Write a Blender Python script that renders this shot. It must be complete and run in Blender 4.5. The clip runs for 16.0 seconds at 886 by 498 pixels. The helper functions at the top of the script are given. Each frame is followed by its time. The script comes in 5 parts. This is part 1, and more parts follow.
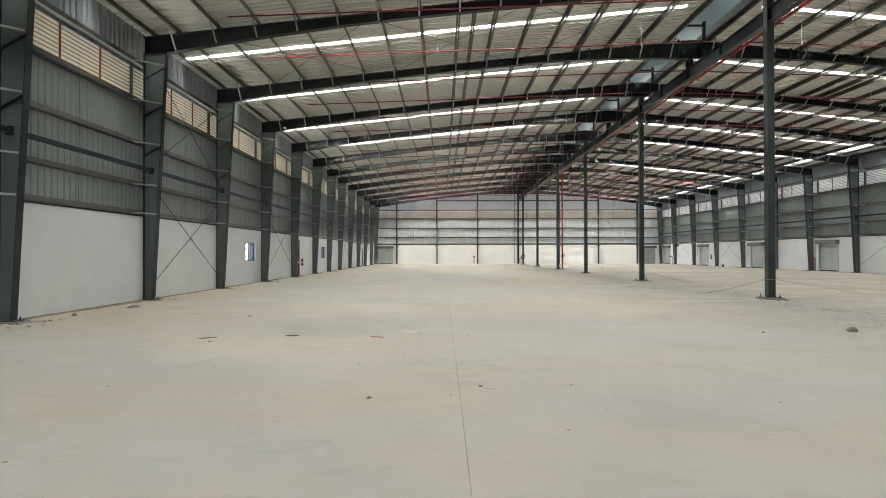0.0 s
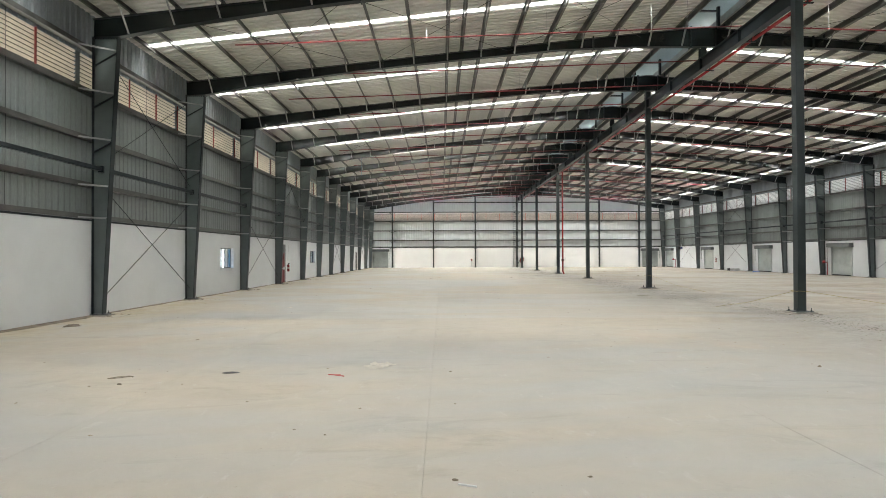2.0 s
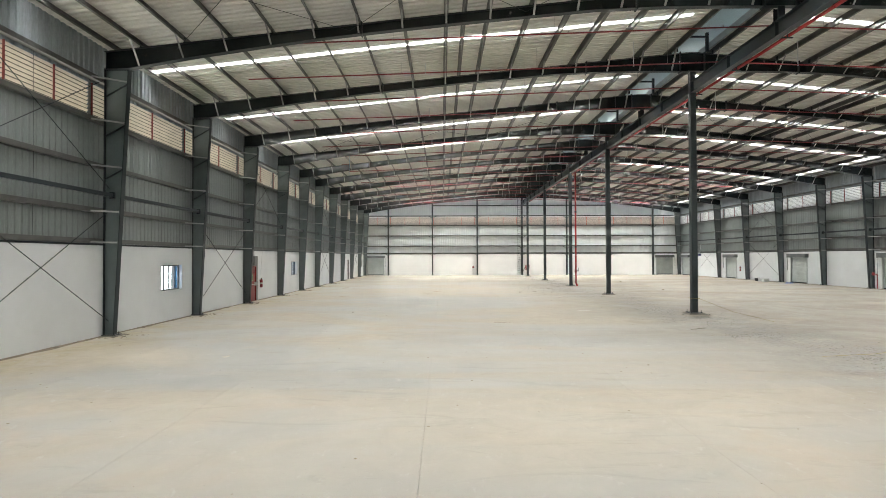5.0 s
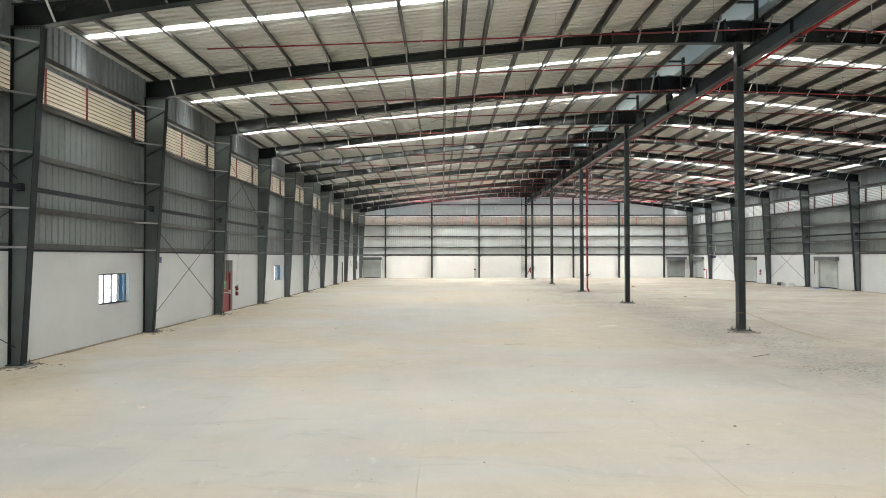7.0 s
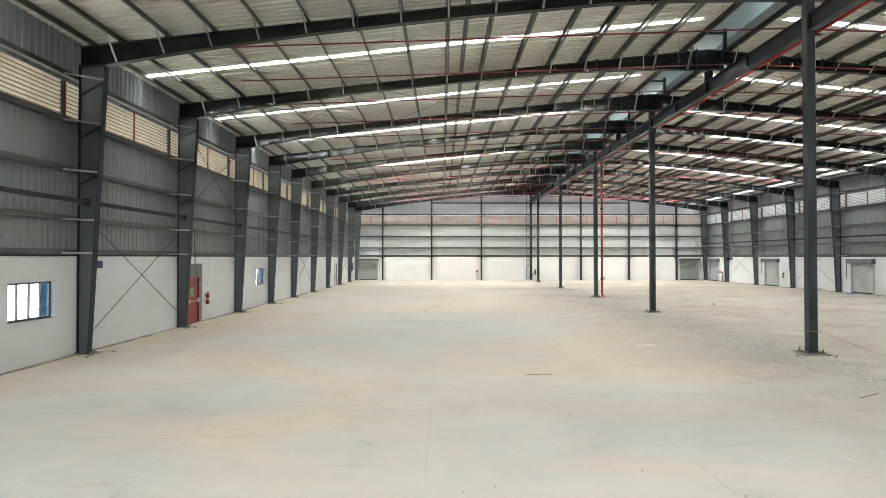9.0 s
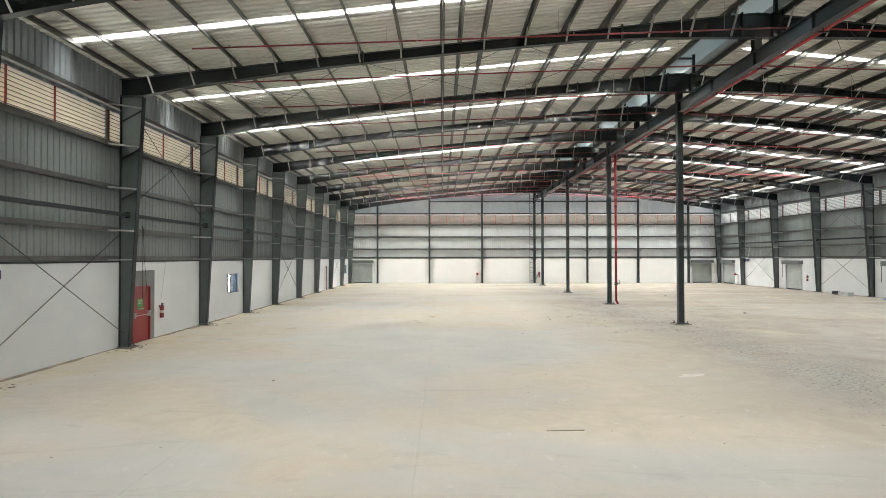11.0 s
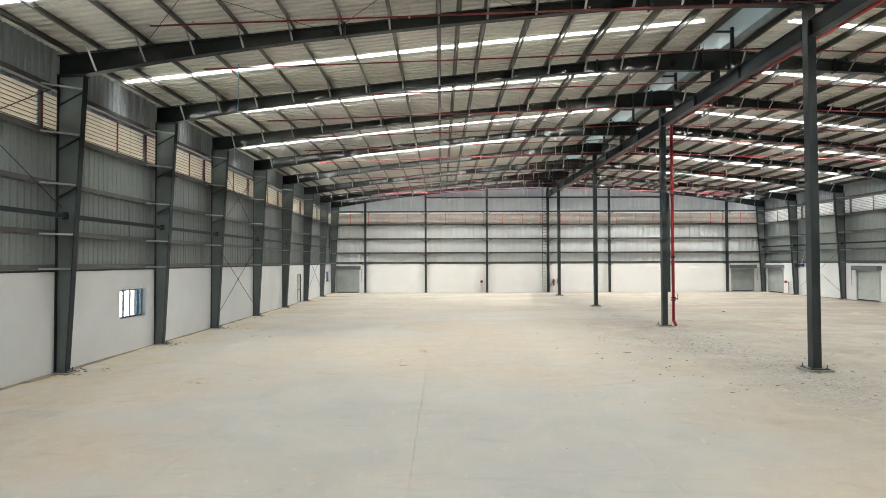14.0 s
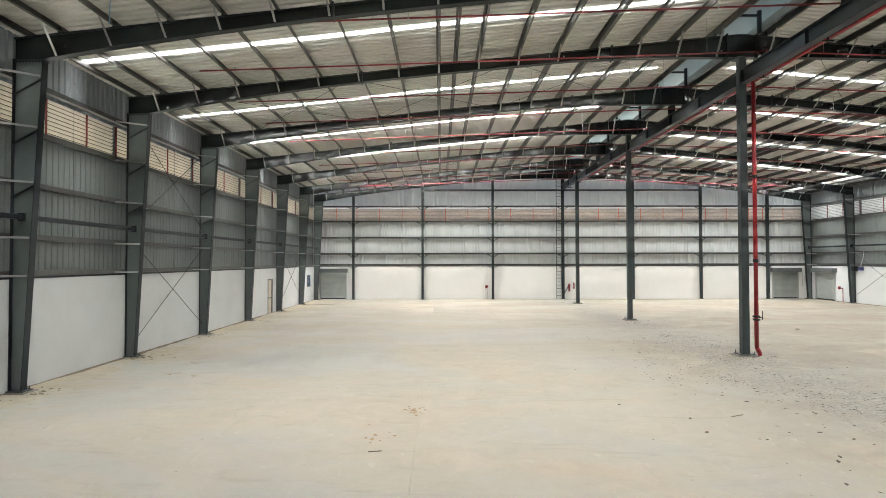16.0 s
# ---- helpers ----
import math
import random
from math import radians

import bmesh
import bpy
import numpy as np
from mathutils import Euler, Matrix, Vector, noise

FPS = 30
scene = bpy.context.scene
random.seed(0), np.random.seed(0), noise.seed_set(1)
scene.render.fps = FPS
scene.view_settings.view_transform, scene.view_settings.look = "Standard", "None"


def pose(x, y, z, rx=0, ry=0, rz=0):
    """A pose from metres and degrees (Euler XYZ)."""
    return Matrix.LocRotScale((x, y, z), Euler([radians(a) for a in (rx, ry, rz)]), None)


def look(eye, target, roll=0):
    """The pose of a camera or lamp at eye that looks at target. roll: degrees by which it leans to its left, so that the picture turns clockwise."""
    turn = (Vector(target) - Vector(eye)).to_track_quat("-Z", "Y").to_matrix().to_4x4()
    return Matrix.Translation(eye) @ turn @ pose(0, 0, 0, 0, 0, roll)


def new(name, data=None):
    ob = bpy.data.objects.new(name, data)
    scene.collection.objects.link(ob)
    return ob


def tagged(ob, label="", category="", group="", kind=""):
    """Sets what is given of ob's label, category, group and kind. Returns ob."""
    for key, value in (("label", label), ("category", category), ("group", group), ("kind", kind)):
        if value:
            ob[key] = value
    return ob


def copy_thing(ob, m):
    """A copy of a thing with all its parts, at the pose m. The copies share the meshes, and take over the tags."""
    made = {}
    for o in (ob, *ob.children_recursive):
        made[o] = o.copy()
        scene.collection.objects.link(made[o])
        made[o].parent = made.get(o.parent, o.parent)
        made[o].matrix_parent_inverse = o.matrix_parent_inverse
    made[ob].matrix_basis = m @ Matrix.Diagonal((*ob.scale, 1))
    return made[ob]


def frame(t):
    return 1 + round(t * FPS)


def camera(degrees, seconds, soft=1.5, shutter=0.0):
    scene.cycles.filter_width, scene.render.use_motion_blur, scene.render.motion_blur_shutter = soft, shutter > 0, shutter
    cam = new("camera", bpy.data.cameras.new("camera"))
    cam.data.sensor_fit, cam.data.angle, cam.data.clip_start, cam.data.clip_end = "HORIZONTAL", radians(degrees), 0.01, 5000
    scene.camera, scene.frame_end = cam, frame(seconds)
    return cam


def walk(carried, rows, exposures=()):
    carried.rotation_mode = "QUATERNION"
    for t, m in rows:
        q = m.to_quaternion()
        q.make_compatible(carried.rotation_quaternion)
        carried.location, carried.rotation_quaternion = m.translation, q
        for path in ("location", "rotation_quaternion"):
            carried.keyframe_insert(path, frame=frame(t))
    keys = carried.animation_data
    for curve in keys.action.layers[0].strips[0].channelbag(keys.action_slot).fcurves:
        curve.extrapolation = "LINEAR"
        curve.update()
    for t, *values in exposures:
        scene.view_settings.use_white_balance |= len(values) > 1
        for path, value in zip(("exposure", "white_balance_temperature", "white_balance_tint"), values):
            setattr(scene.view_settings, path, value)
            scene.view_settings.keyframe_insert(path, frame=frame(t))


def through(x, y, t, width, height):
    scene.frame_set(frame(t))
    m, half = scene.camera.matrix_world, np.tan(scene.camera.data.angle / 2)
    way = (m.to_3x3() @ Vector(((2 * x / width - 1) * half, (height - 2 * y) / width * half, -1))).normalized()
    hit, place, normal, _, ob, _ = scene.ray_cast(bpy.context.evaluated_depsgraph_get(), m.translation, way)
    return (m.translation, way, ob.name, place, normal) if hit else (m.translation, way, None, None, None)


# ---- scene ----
cam = camera(77.0, 16.0, soft=0.55)
PATH = [
    (0, (-0.094, -2.889, 1.664), (-0.094, -0.889, 1.68), -0.1),
    (0.5, (-0.022, -2.322, 1.7), (-0.021, -0.322, 1.717), -0.1),
    (1, (0.07, -1.852, 1.736), (0.072, 0.148, 1.754), -0.1),
    (1.5, (0.195, -1.312, 1.822), (0.198, 0.688, 1.841), -0.1),
    (2, (0.27, -0.602, 1.892), (0.273, 1.398, 1.914), -0.2),
    (2.5, (0.298, 0.254, 1.895), (0.3, 2.254, 1.919), -0.1),
    (3, (0.279, 1.163, 1.928), (0.281, 3.163, 1.953), -0.1),
    (3.5, (0.312, 2.142, 2.069), (0.313, 4.141, 2.096), -0.1),
    (4, (0.326, 3.113, 2.268), (0.329, 5.113, 2.296), -0.2),
    (6.5, (0.454, 8.11, 2.808), (0.454, 10.11, 2.838), -0.1),
    (7, (0.42, 9.082, 2.827), (0.421, 11.082, 2.856), -0.1),
    (7.5, (0.406, 10.038, 2.841), (0.407, 12.038, 2.871), -0.0),
    (8, (0.438, 11.057, 2.861), (0.438, 13.057, 2.891), -0.1),
    (8.5, (0.387, 11.999, 2.924), (0.388, 13.999, 2.953), -0.1),
    (9, (0.337, 13.013, 2.979), (0.339, 15.013, 3.008), 0.0),
    (11.5, (0.562, 18.194, 3.178), (0.565, 20.193, 3.208), -0.1),
    (12, (0.597, 19.641, 3.17), (0.6, 21.641, 3.203), -0.1),
    (12.5, (0.553, 21.227, 3.14), (0.558, 23.226, 3.179), -0.1),
    (13, (0.574, 22.897, 3.191), (0.58, 24.896, 3.232), -0.1),
    (13.5, (0.577, 24.678, 3.234), (0.583, 26.678, 3.277), -0.1),
    (14, (0.582, 26.506, 3.279), (0.588, 28.505, 3.323), -0.2),
    (14.5, (0.604, 28.33, 3.286), (0.611, 30.33, 3.331), -0.1),
    (15, (0.549, 30.187, 3.318), (0.559, 32.187, 3.364), -0.2),
    (15.5, (0.555, 32.06, 3.371), (0.566, 34.059, 3.417), -0.2),
    (16, (0.58, 33.913, 3.466), (0.589, 35.913, 3.51), -0.1),
]
walk(cam, [(t, look(eye, target, roll)) for t, eye, target, roll in PATH],
     exposures=[(0, -0.06), (3, 0.12), (9, 0.2), (12.5, 0.1), (16, 0.0)])

# ---- plan of the hall ----
XC = 11.7                      # ridge and centre columns
XL, XR = -10.87, 34.27         # inner faces of the long walls
YE, YB = 84.76, -9.1          # inner faces of the end walls
FRAMES = [-2.35, 4.15, 10.65, 17.2, 23.66, 30.2, 36.66, 43.14, 48.86, 54.3, 60.49, 66.65, 72.9, 79.1, 84.3]
BAYS = list(zip([YB] + FRAMES[:-1], FRAMES))
LEVELS = [3.12, 4.13, 5.6, 7.08, 8.45]
WALL_H = 3.0
HALF = 22.57


def rafter_top(u):
    """Top of the rafters, u metres from the ridge."""
    return float(np.interp(u, [0, 2, 6.2, 10.85, 15, 18.4, 21.75, 23.5], [11.82, 11.63, 11.2, 10.74, 10.28, 9.92, 9.56, 9.37]))


def roof_z(u):
    """Foot of the purlins, which rest on the rafters."""
    return rafter_top(u) + 0.035


def rafter_low(u):
    """Underside of the rafters: deep at the knee and the ridge, shallow between."""
    return float(np.interp(u, [0, 2, 4, 6.2, 10.9, 12.5, 14.2, 15.8, 18.4, 20.2, 21.7, 22.6],
                           [10.95, 10.95, 10.92, 10.83, 10.38, 10.21, 10.03, 9.84, 9.46, 9.19, 8.9, 8.88]))


# ---- world and light ----
world = bpy.data.worlds.new("world")
scene.world = world
world.use_nodes = True
wn = world.node_tree
sky = wn.nodes.new("ShaderNodeTexSky")
sky.sky_type, sky.sun_disc = "NISHITA", False
sky.sun_elevation, sky.sun_rotation = radians(58), radians(200)
wn.links.new(sky.outputs[0], wn.nodes["Background"].inputs[0])
wn.nodes["Background"].inputs[1].default_value = 0.12
sun = new("sun", bpy.data.lights.new("sun", "SUN"))
sun.data.energy, sun.data.angle, sun.data.color = 1.2, radians(12), (1, 0.96, 0.9)
sun.matrix_world = look((0, 0, 60), (-11, 30, 0))


def area_lamp(name, place, aim, sx, sy, watts, colour=(1, 1, 1)):
    lamp = new(name, bpy.data.lights.new(name, "AREA"))
    lamp.data.shape, lamp.data.size, lamp.data.size_y = "RECTANGLE", sx, sy
    lamp.data.energy, lamp.data.color = watts, colour
    lamp.matrix_world = look(place, aim)
    return lamp


SKY_U0, SKY_U1, SKY_W = 1.6, 22.5, 0.32
EAVE_U0, EAVE_U1 = 20.2, 21.15   # rooflight bays along the right eave


def skylight_y(y0, y1):
    share = {17.2: 0.47, 23.66: 0.44, 30.2: 0.565, 36.66: 0.56, 43.14: 0.58, 48.86: 0.47, 54.3: 0.62, 60.49: 0.55}
    return y0 + share.get(y0, 0.54) * (y1 - y0)


# plain sheets dim the unseen first bay; far lamps boosted for the end wall
for y0, y1 in BAYS:
    ys = skylight_y(y0, y1)
    if ys < 0:
        continue
    SKY_W_LAMP = 1340 + 2800 * (max(0, ys) / 84) ** 6
    for side in (-1, 1):
        u1 = SKY_U1 if side < 0 else EAVE_U0 - 0.2
        um = (SKY_U0 + u1) / 2
        za, zb = roof_z(SKY_U0) + 0.62, roof_z(u1) + 0.62
        c = Vector((XC + side * um, ys, (za + zb) / 2))
        along = Vector((side * (u1 - SKY_U0), 0, zb - za)).normalized()
        lamp = area_lamp("skylight_daylight", c, c - Vector((0, 0, 1)), u1 - SKY_U0, SKY_W, SKY_W_LAMP, (1, 1, 0.965))
        down = along.cross(Vector((0, 1, 0)))
        down = down if down.z < 0 else -down
        m = Matrix.Identity(3)
        m.col[0], m.col[2] = along, -down
        m.col[1] = m.col[2].cross(m.col[0])
        lamp.matrix_world = Matrix.Translation(c) @ m.to_4x4()
ym, yl = (YB + YE) / 2, YE - YB
area_lamp("louvre_daylight", (XL - 0.75, ym, 7.3), (XL + 6, ym, 9.3), yl, 1.5, 1700, (1, 1, 0.84))
area_lamp("louvre_daylight", (XR + 0.75, ym, 7.9), (XR - 6, ym, 6.6), yl, 1.5, 950, (0.97, 0.99, 1))
eave_lamp = area_lamp("skylight_daylight", (XC + 20.7, ym, roof_z(20.7) + 0.55), (XC + 20.7, ym, 0), 0.95, yl, 1500, (1, 1, 0.965))
area_lamp("louvre_daylight", (XC, YE + 0.75, 7.7), (XC, YE - 6, 6.0), XR - XL - 1.0, 1.0, 600, (0.97, 0.99, 1))


# ---- materials ----
def mat(name, colour, rough=0.6, metal=0.0, vary=0.12, scale=1.5, fine=60.0, bump=0.15, tint=None, spread=0.0, coat=0.0, warp=0.0, stretch=(1, 1, 1), spec=0.5):
    """A procedural surface: base colour with large stains and fine grain, roughness wear and relief."""
    m = bpy.data.materials.new(name)
    m.use_nodes = True
    nt, nodes = m.node_tree, m.node_tree.nodes
    b = nodes["Principled BSDF"]
    tc = nodes.new("ShaderNodeTexCoord")
    mp = nodes.new("ShaderNodeMapping")
    mp.inputs["Scale"].default_value = stretch
    nt.links.new(tc.outputs["Object"], mp.inputs[0])

    def noise_at(s, detail=5.0, rough_=0.6):
        n = nodes.new("ShaderNodeTexNoise")
        n.inputs["Scale"].default_value, n.inputs["Detail"].default_value, n.inputs["Roughness"].default_value = s, detail, rough_
        nt.links.new(mp.outputs[0], n.inputs["Vector"])
        return n
    big, small = noise_at(scale), noise_at(fine, 3.0)
    ramp = nodes.new("ShaderNodeValToRGB")
    lo = [c * (1 - vary) for c in colour]
    hi = [min(1, c * (1 + vary)) for c in (tint or colour)]
    ramp.color_ramp.elements[0].position, ramp.color_ramp.elements[1].position = 0.32, 0.68
    ramp.color_ramp.elements[0].color, ramp.color_ramp.elements[1].color = (*lo, 1), (*hi, 1)
    nt.links.new(big.outputs[0], ramp.inputs[0])
    mix = nodes.new("ShaderNodeMix")
    mix.data_type, mix.blend_type = "RGBA", "OVERLAY"
    mix.inputs[0].default_value = 0.25
    nt.links.new(ramp.outputs[0], mix.inputs[6])
    nt.links.new(small.outputs[0], mix.inputs[7])
    out = mix.outputs[2]
    if spread:
        oi = nodes.new("ShaderNodeObjectInfo")
        hsv = nodes.new("ShaderNodeHueSaturation")
        mr = nodes.new("ShaderNodeMapRange")
        mr.inputs[3].default_value, mr.inputs[4].default_value = 1 - spread, 1 + spread
        nt.links.new(oi.outputs["Random"], mr.inputs[0])
        nt.links.new(mr.outputs[0], hsv.inputs["Value"])
        nt.links.new(out, hsv.inputs["Color"])
        out = hsv.outputs[0]
    nt.links.new(out, b.inputs["Base Color"])
    b.inputs["Metallic"].default_value = metal
    rr = nodes.new("ShaderNodeMapRange")
    rr.inputs[3].default_value, rr.inputs[4].default_value = max(0.03, rough - 0.12), min(1, rough + 0.12)
    nt.links.new(big.outputs[0], rr.inputs[0])
    nt.links.new(rr.outputs[0], b.inputs["Roughness"])
    b.inputs["Coat Weight"].default_value = coat
    b.inputs["Specular IOR Level"].default_value = spec
    last = None
    if warp:
        wv = noise_at(2.4, 1.0, 0.4)
        bw = nodes.new("ShaderNodeBump")
        bw.inputs["Strength"].default_value, bw.inputs["Distance"].default_value = 1.0, warp
        nt.links.new(wv.outputs[0], bw.inputs["Height"])
        last = bw
    if bump:
        bp = nodes.new("ShaderNodeBump")
        bp.inputs["Strength"].default_value, bp.inputs["Distance"].default_value = bump, 0.004
        nt.links.new(small.outputs[0], bp.inputs["Height"])
        if last:
            nt.links.new(last.outputs[0], bp.inputs["Normal"])
        last = bp
    if last:
        nt.links.new(last.outputs[0], b.inputs["Normal"])
    return m


def floor_material():
    m = bpy.data.materials.new("dusty_concrete")
    m.use_nodes = True
    nt, nodes = m.node_tree, m.node_tree.nodes
    b = nodes["Principled BSDF"]
    tc = nodes.new("ShaderNodeTexCoord")

    def noise_at(s, detail, rough_, dist=0.0, stretch=None):
        n = nodes.new("ShaderNodeTexNoise")
        n.inputs["Scale"].default_value, n.inputs["Detail"].default_value = s, detail
        n.inputs["Roughness"].default_value, n.inputs["Distortion"].default_value = rough_, dist
        if stretch:
            mp = nodes.new("ShaderNodeMapping")
            mp.inputs["Scale"].default_value = stretch
            nt.links.new(tc.outputs["Object"], mp.inputs[0])
            nt.links.new(mp.outputs[0], n.inputs["Vector"])
        else:
            nt.links.new(tc.outputs["Object"], n.inputs["Vector"])
        return n.outputs[0]

    def ramp(src, stops):
        r = nodes.new("ShaderNodeValToRGB")
        while len(r.color_ramp.elements) < len(stops):
            r.color_ramp.elements.new(0.5)
        for e, (p, c) in zip(r.color_ramp.elements, stops):
            e.position, e.color = p, (*c, 1)
        nt.links.new(src, r.inputs[0])
        return r.outputs[0]

    def mix(fac, a, c, kind="MIX"):
        x = nodes.new("ShaderNodeMix")
        x.data_type, x.blend_type = "RGBA", kind
        if isinstance(fac, float):
            x.inputs[0].default_value = fac
        else:
            nt.links.new(fac, x.inputs[0])
        nt.links.new(a, x.inputs[6])
        nt.links.new(c, x.inputs[7])
        return x.outputs[2]
    grey = ramp(noise_at(0.5, 6, 0.65, 0.6), [(0.3, (0.352, 0.349, 0.332)), (0.7, (0.425, 0.416, 0.386))])
    sand = ramp(noise_at(1.3, 6, 0.7, 0.8), [(0.3, (0.405, 0.362, 0.295)), (0.7, (0.475, 0.428, 0.352))])
    # grey and sandy patches, stretched crosswise to suggest bands of skylight as well
    patch = ramp(noise_at(0.15, 5, 0.6, 1.4, (0.45, 1.0, 1)), [(0.41, (0, 0, 0)), (0.59, (1, 1, 1))])
    base = mix(patch, grey, sand)
    xyz = nodes.new("ShaderNodeSeparateXYZ")
    nt.links.new(tc.outputs["Object"], xyz.inputs[0])

    def near_y(y, full, none):
        return near_x(y, full, none, 1)

    def near_x(x, full, none, axis=0):
        """1 near the line x, falling to 0."""
        sub, ab, mr = nodes.new("ShaderNodeMath"), nodes.new("ShaderNodeMath"), nodes.new("ShaderNodeMapRange")
        sub.operation, ab.operation = "SUBTRACT", "ABSOLUTE"
        sub.inputs[1].default_value = x
        nt.links.new(xyz.outputs[axis], sub.inputs[0])
        nt.links.new(sub.outputs[0], ab.inputs[0])
        mr.inputs[1].default_value, mr.inputs[2].default_value, mr.inputs[3].default_value, mr.inputs[4].default_value = full, none, 1.0, 0.0
        nt.links.new(ab.outputs[0], mr.inputs[0])
        return mr.outputs[0]

    def times(p, q):
        t = nodes.new("ShaderNodeMath")
        t.operation = "MULTIPLY"
        nt.links.new(p, t.inputs[0])
        nt.links.new(q, t.inputs[1])
        return t.outputs[0]
    # right aisle: browner floor, darkened also to offset the surplus light there
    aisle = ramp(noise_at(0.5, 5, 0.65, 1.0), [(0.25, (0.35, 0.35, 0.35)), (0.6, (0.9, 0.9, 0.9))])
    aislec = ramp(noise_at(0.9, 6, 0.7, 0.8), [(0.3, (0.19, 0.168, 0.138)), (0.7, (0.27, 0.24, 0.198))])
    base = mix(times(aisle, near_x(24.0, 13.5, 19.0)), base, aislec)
    # brown dust towards the end wall, darkened also to offset the bright lamps there
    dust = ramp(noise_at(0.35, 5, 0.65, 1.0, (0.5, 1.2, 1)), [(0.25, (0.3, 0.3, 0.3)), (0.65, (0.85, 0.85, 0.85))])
    dark_dustc = ramp(noise_at(0.9, 6, 0.7, 0.8), [(0.3, (0.215, 0.18, 0.142)), (0.7, (0.29, 0.248, 0.2))])
    base = mix(times(dust, near_y(86.0, 12.0, 34.0)), base, dark_dustc)
    rust = ramp(noise_at(0.27, 4, 0.7, 0.5), [(0.56, (0, 0, 0)), (0.73, (0.75, 0.75, 0.75))])
    rustc = ramp(noise_at(2.5, 3, 0.6), [(0.3, (0.42, 0.345, 0.265)), (0.7, (0.48, 0.40, 0.315))])
    base = mix(rust, base, rustc)
    # yellow sand washed against the wall columns
    wash = ramp(noise_at(0.6, 5, 0.65, 0.8), [(0.40, (0, 0, 0)), (0.58, (0.95, 0.95, 0.95))])
    washc = ramp(noise_at(3.0, 4, 0.6), [(0.3, (0.35, 0.295, 0.195)), (0.7, (0.46, 0.395, 0.275))])
    base = mix(times(wash, near_x(-10.4, 0.3, 2.6)), base, washc)
    # pale trowel flecks
    for sc, st, lo in ((4.0, (1, 0.45, 1), 0.60), (9.0, (0.5, 1.0, 1), 0.64)):
        pale = ramp(noise_at(sc, 6, 0.72, 0.35, st), [(lo, (0, 0, 0)), (lo + 0.12, (0.6, 0.6, 0.6))])
        palec = ramp(noise_at(8.0, 2, 0.5), [(0.3, (0.46, 0.455, 0.43)), (0.7, (0.53, 0.52, 0.485))])
        base = mix(pale, base, palec)
    # dull damp-looking smears
    dull = ramp(noise_at(0.8, 6, 0.7, 2.0, (0.4, 1.3, 1)), [(0.30, (0.74, 0.74, 0.73)), (0.44, (1, 1, 1))])
    base = mix(0.5, base, dull, "MULTIPLY")
    # grey cement dust and grit along the centre columns
    grit_f = ramp(noise_at(1.1, 7, 0.78, 0.8), [(0.41, (0, 0, 0)), (0.56, (0.92, 0.92, 0.92))])
    grit_c = ramp(noise_at(9.0, 5, 0.75), [(0.36, (0.11, 0.105, 0.095)), (0.60, (0.33, 0.32, 0.295))])
    base = mix(times(grit_f, near_x(11.3, 0.6, 3.0)), base, grit_c)
    speck = ramp(noise_at(22.0, 4, 0.7), [(0.26, (0.5, 0.48, 0.45)), (0.35, (1, 1, 1))])
    base = mix(0.55, base, speck, "MULTIPLY")
    fine = noise_at(140.0, 3, 0.6)
    nt.links.new(base, b.inputs["Base Color"])
    rr = nodes.new("ShaderNodeMapRange")
    rr.inputs[3].default_value, rr.inputs[4].default_value = 0.5, 0.68
    nt.links.new(patch, rr.inputs[0])
    nt.links.new(rr.outputs[0], b.inputs["Roughness"])
    bp = nodes.new("ShaderNodeBump")
    bp.inputs["Strength"].default_value, bp.inputs["Distance"].default_value = 0.2, 0.003
    nt.links.new(fine, bp.inputs["Height"])
    nt.links.new(bp.outputs[0], b.inputs["Normal"])
    return m


def pane_material(name, colour, through):
    """A thin sheet that lets daylight through: diffuse transmission, part clear."""
    m = bpy.data.materials.new(name)
    m.use_nodes = True
    nt, nodes = m.node_tree, m.node_tree.nodes
    out = nodes["Material Output"]
    tr, df, mx = nodes.new("ShaderNodeBsdfTranslucent"), nodes.new("ShaderNodeBsdfDiffuse"), nodes.new("ShaderNodeMixShader")
    tc, n, r = nodes.new("ShaderNodeTexCoord"), nodes.new("ShaderNodeTexNoise"), nodes.new("ShaderNodeValToRGB")
    n.inputs["Scale"].default_value = 1.4
    r.color_ramp.elements[0].color = (*[c * 0.85 for c in colour], 1)
    r.color_ramp.elements[1].color = (*colour, 1)
    nt.links.new(tc.outputs["Object"], n.inputs["Vector"])
    nt.links.new(n.outputs[0], r.inputs[0])
    nt.links.new(r.outputs[0], tr.inputs[0])
    nt.links.new(r.outputs[0], df.inputs[0])
    mx.inputs[0].default_value = through
    nt.links.new(df.outputs[0], mx.inputs[1])
    nt.links.new(tr.outputs[0], mx.inputs[2])
    nt.links.new(mx.outputs[0], out.inputs[0])
    return m


def glass_material(name, colour):
    m = bpy.data.materials.new(name)
    m.use_nodes = True
    b = m.node_tree.nodes["Principled BSDF"]
    b.inputs["Base Color"].default_value = (*colour, 1)
    b.inputs["Transmission Weight"].default_value, b.inputs["Roughness"].default_value, b.inputs["IOR"].default_value = 1.0, 0.02, 1.1
    return m


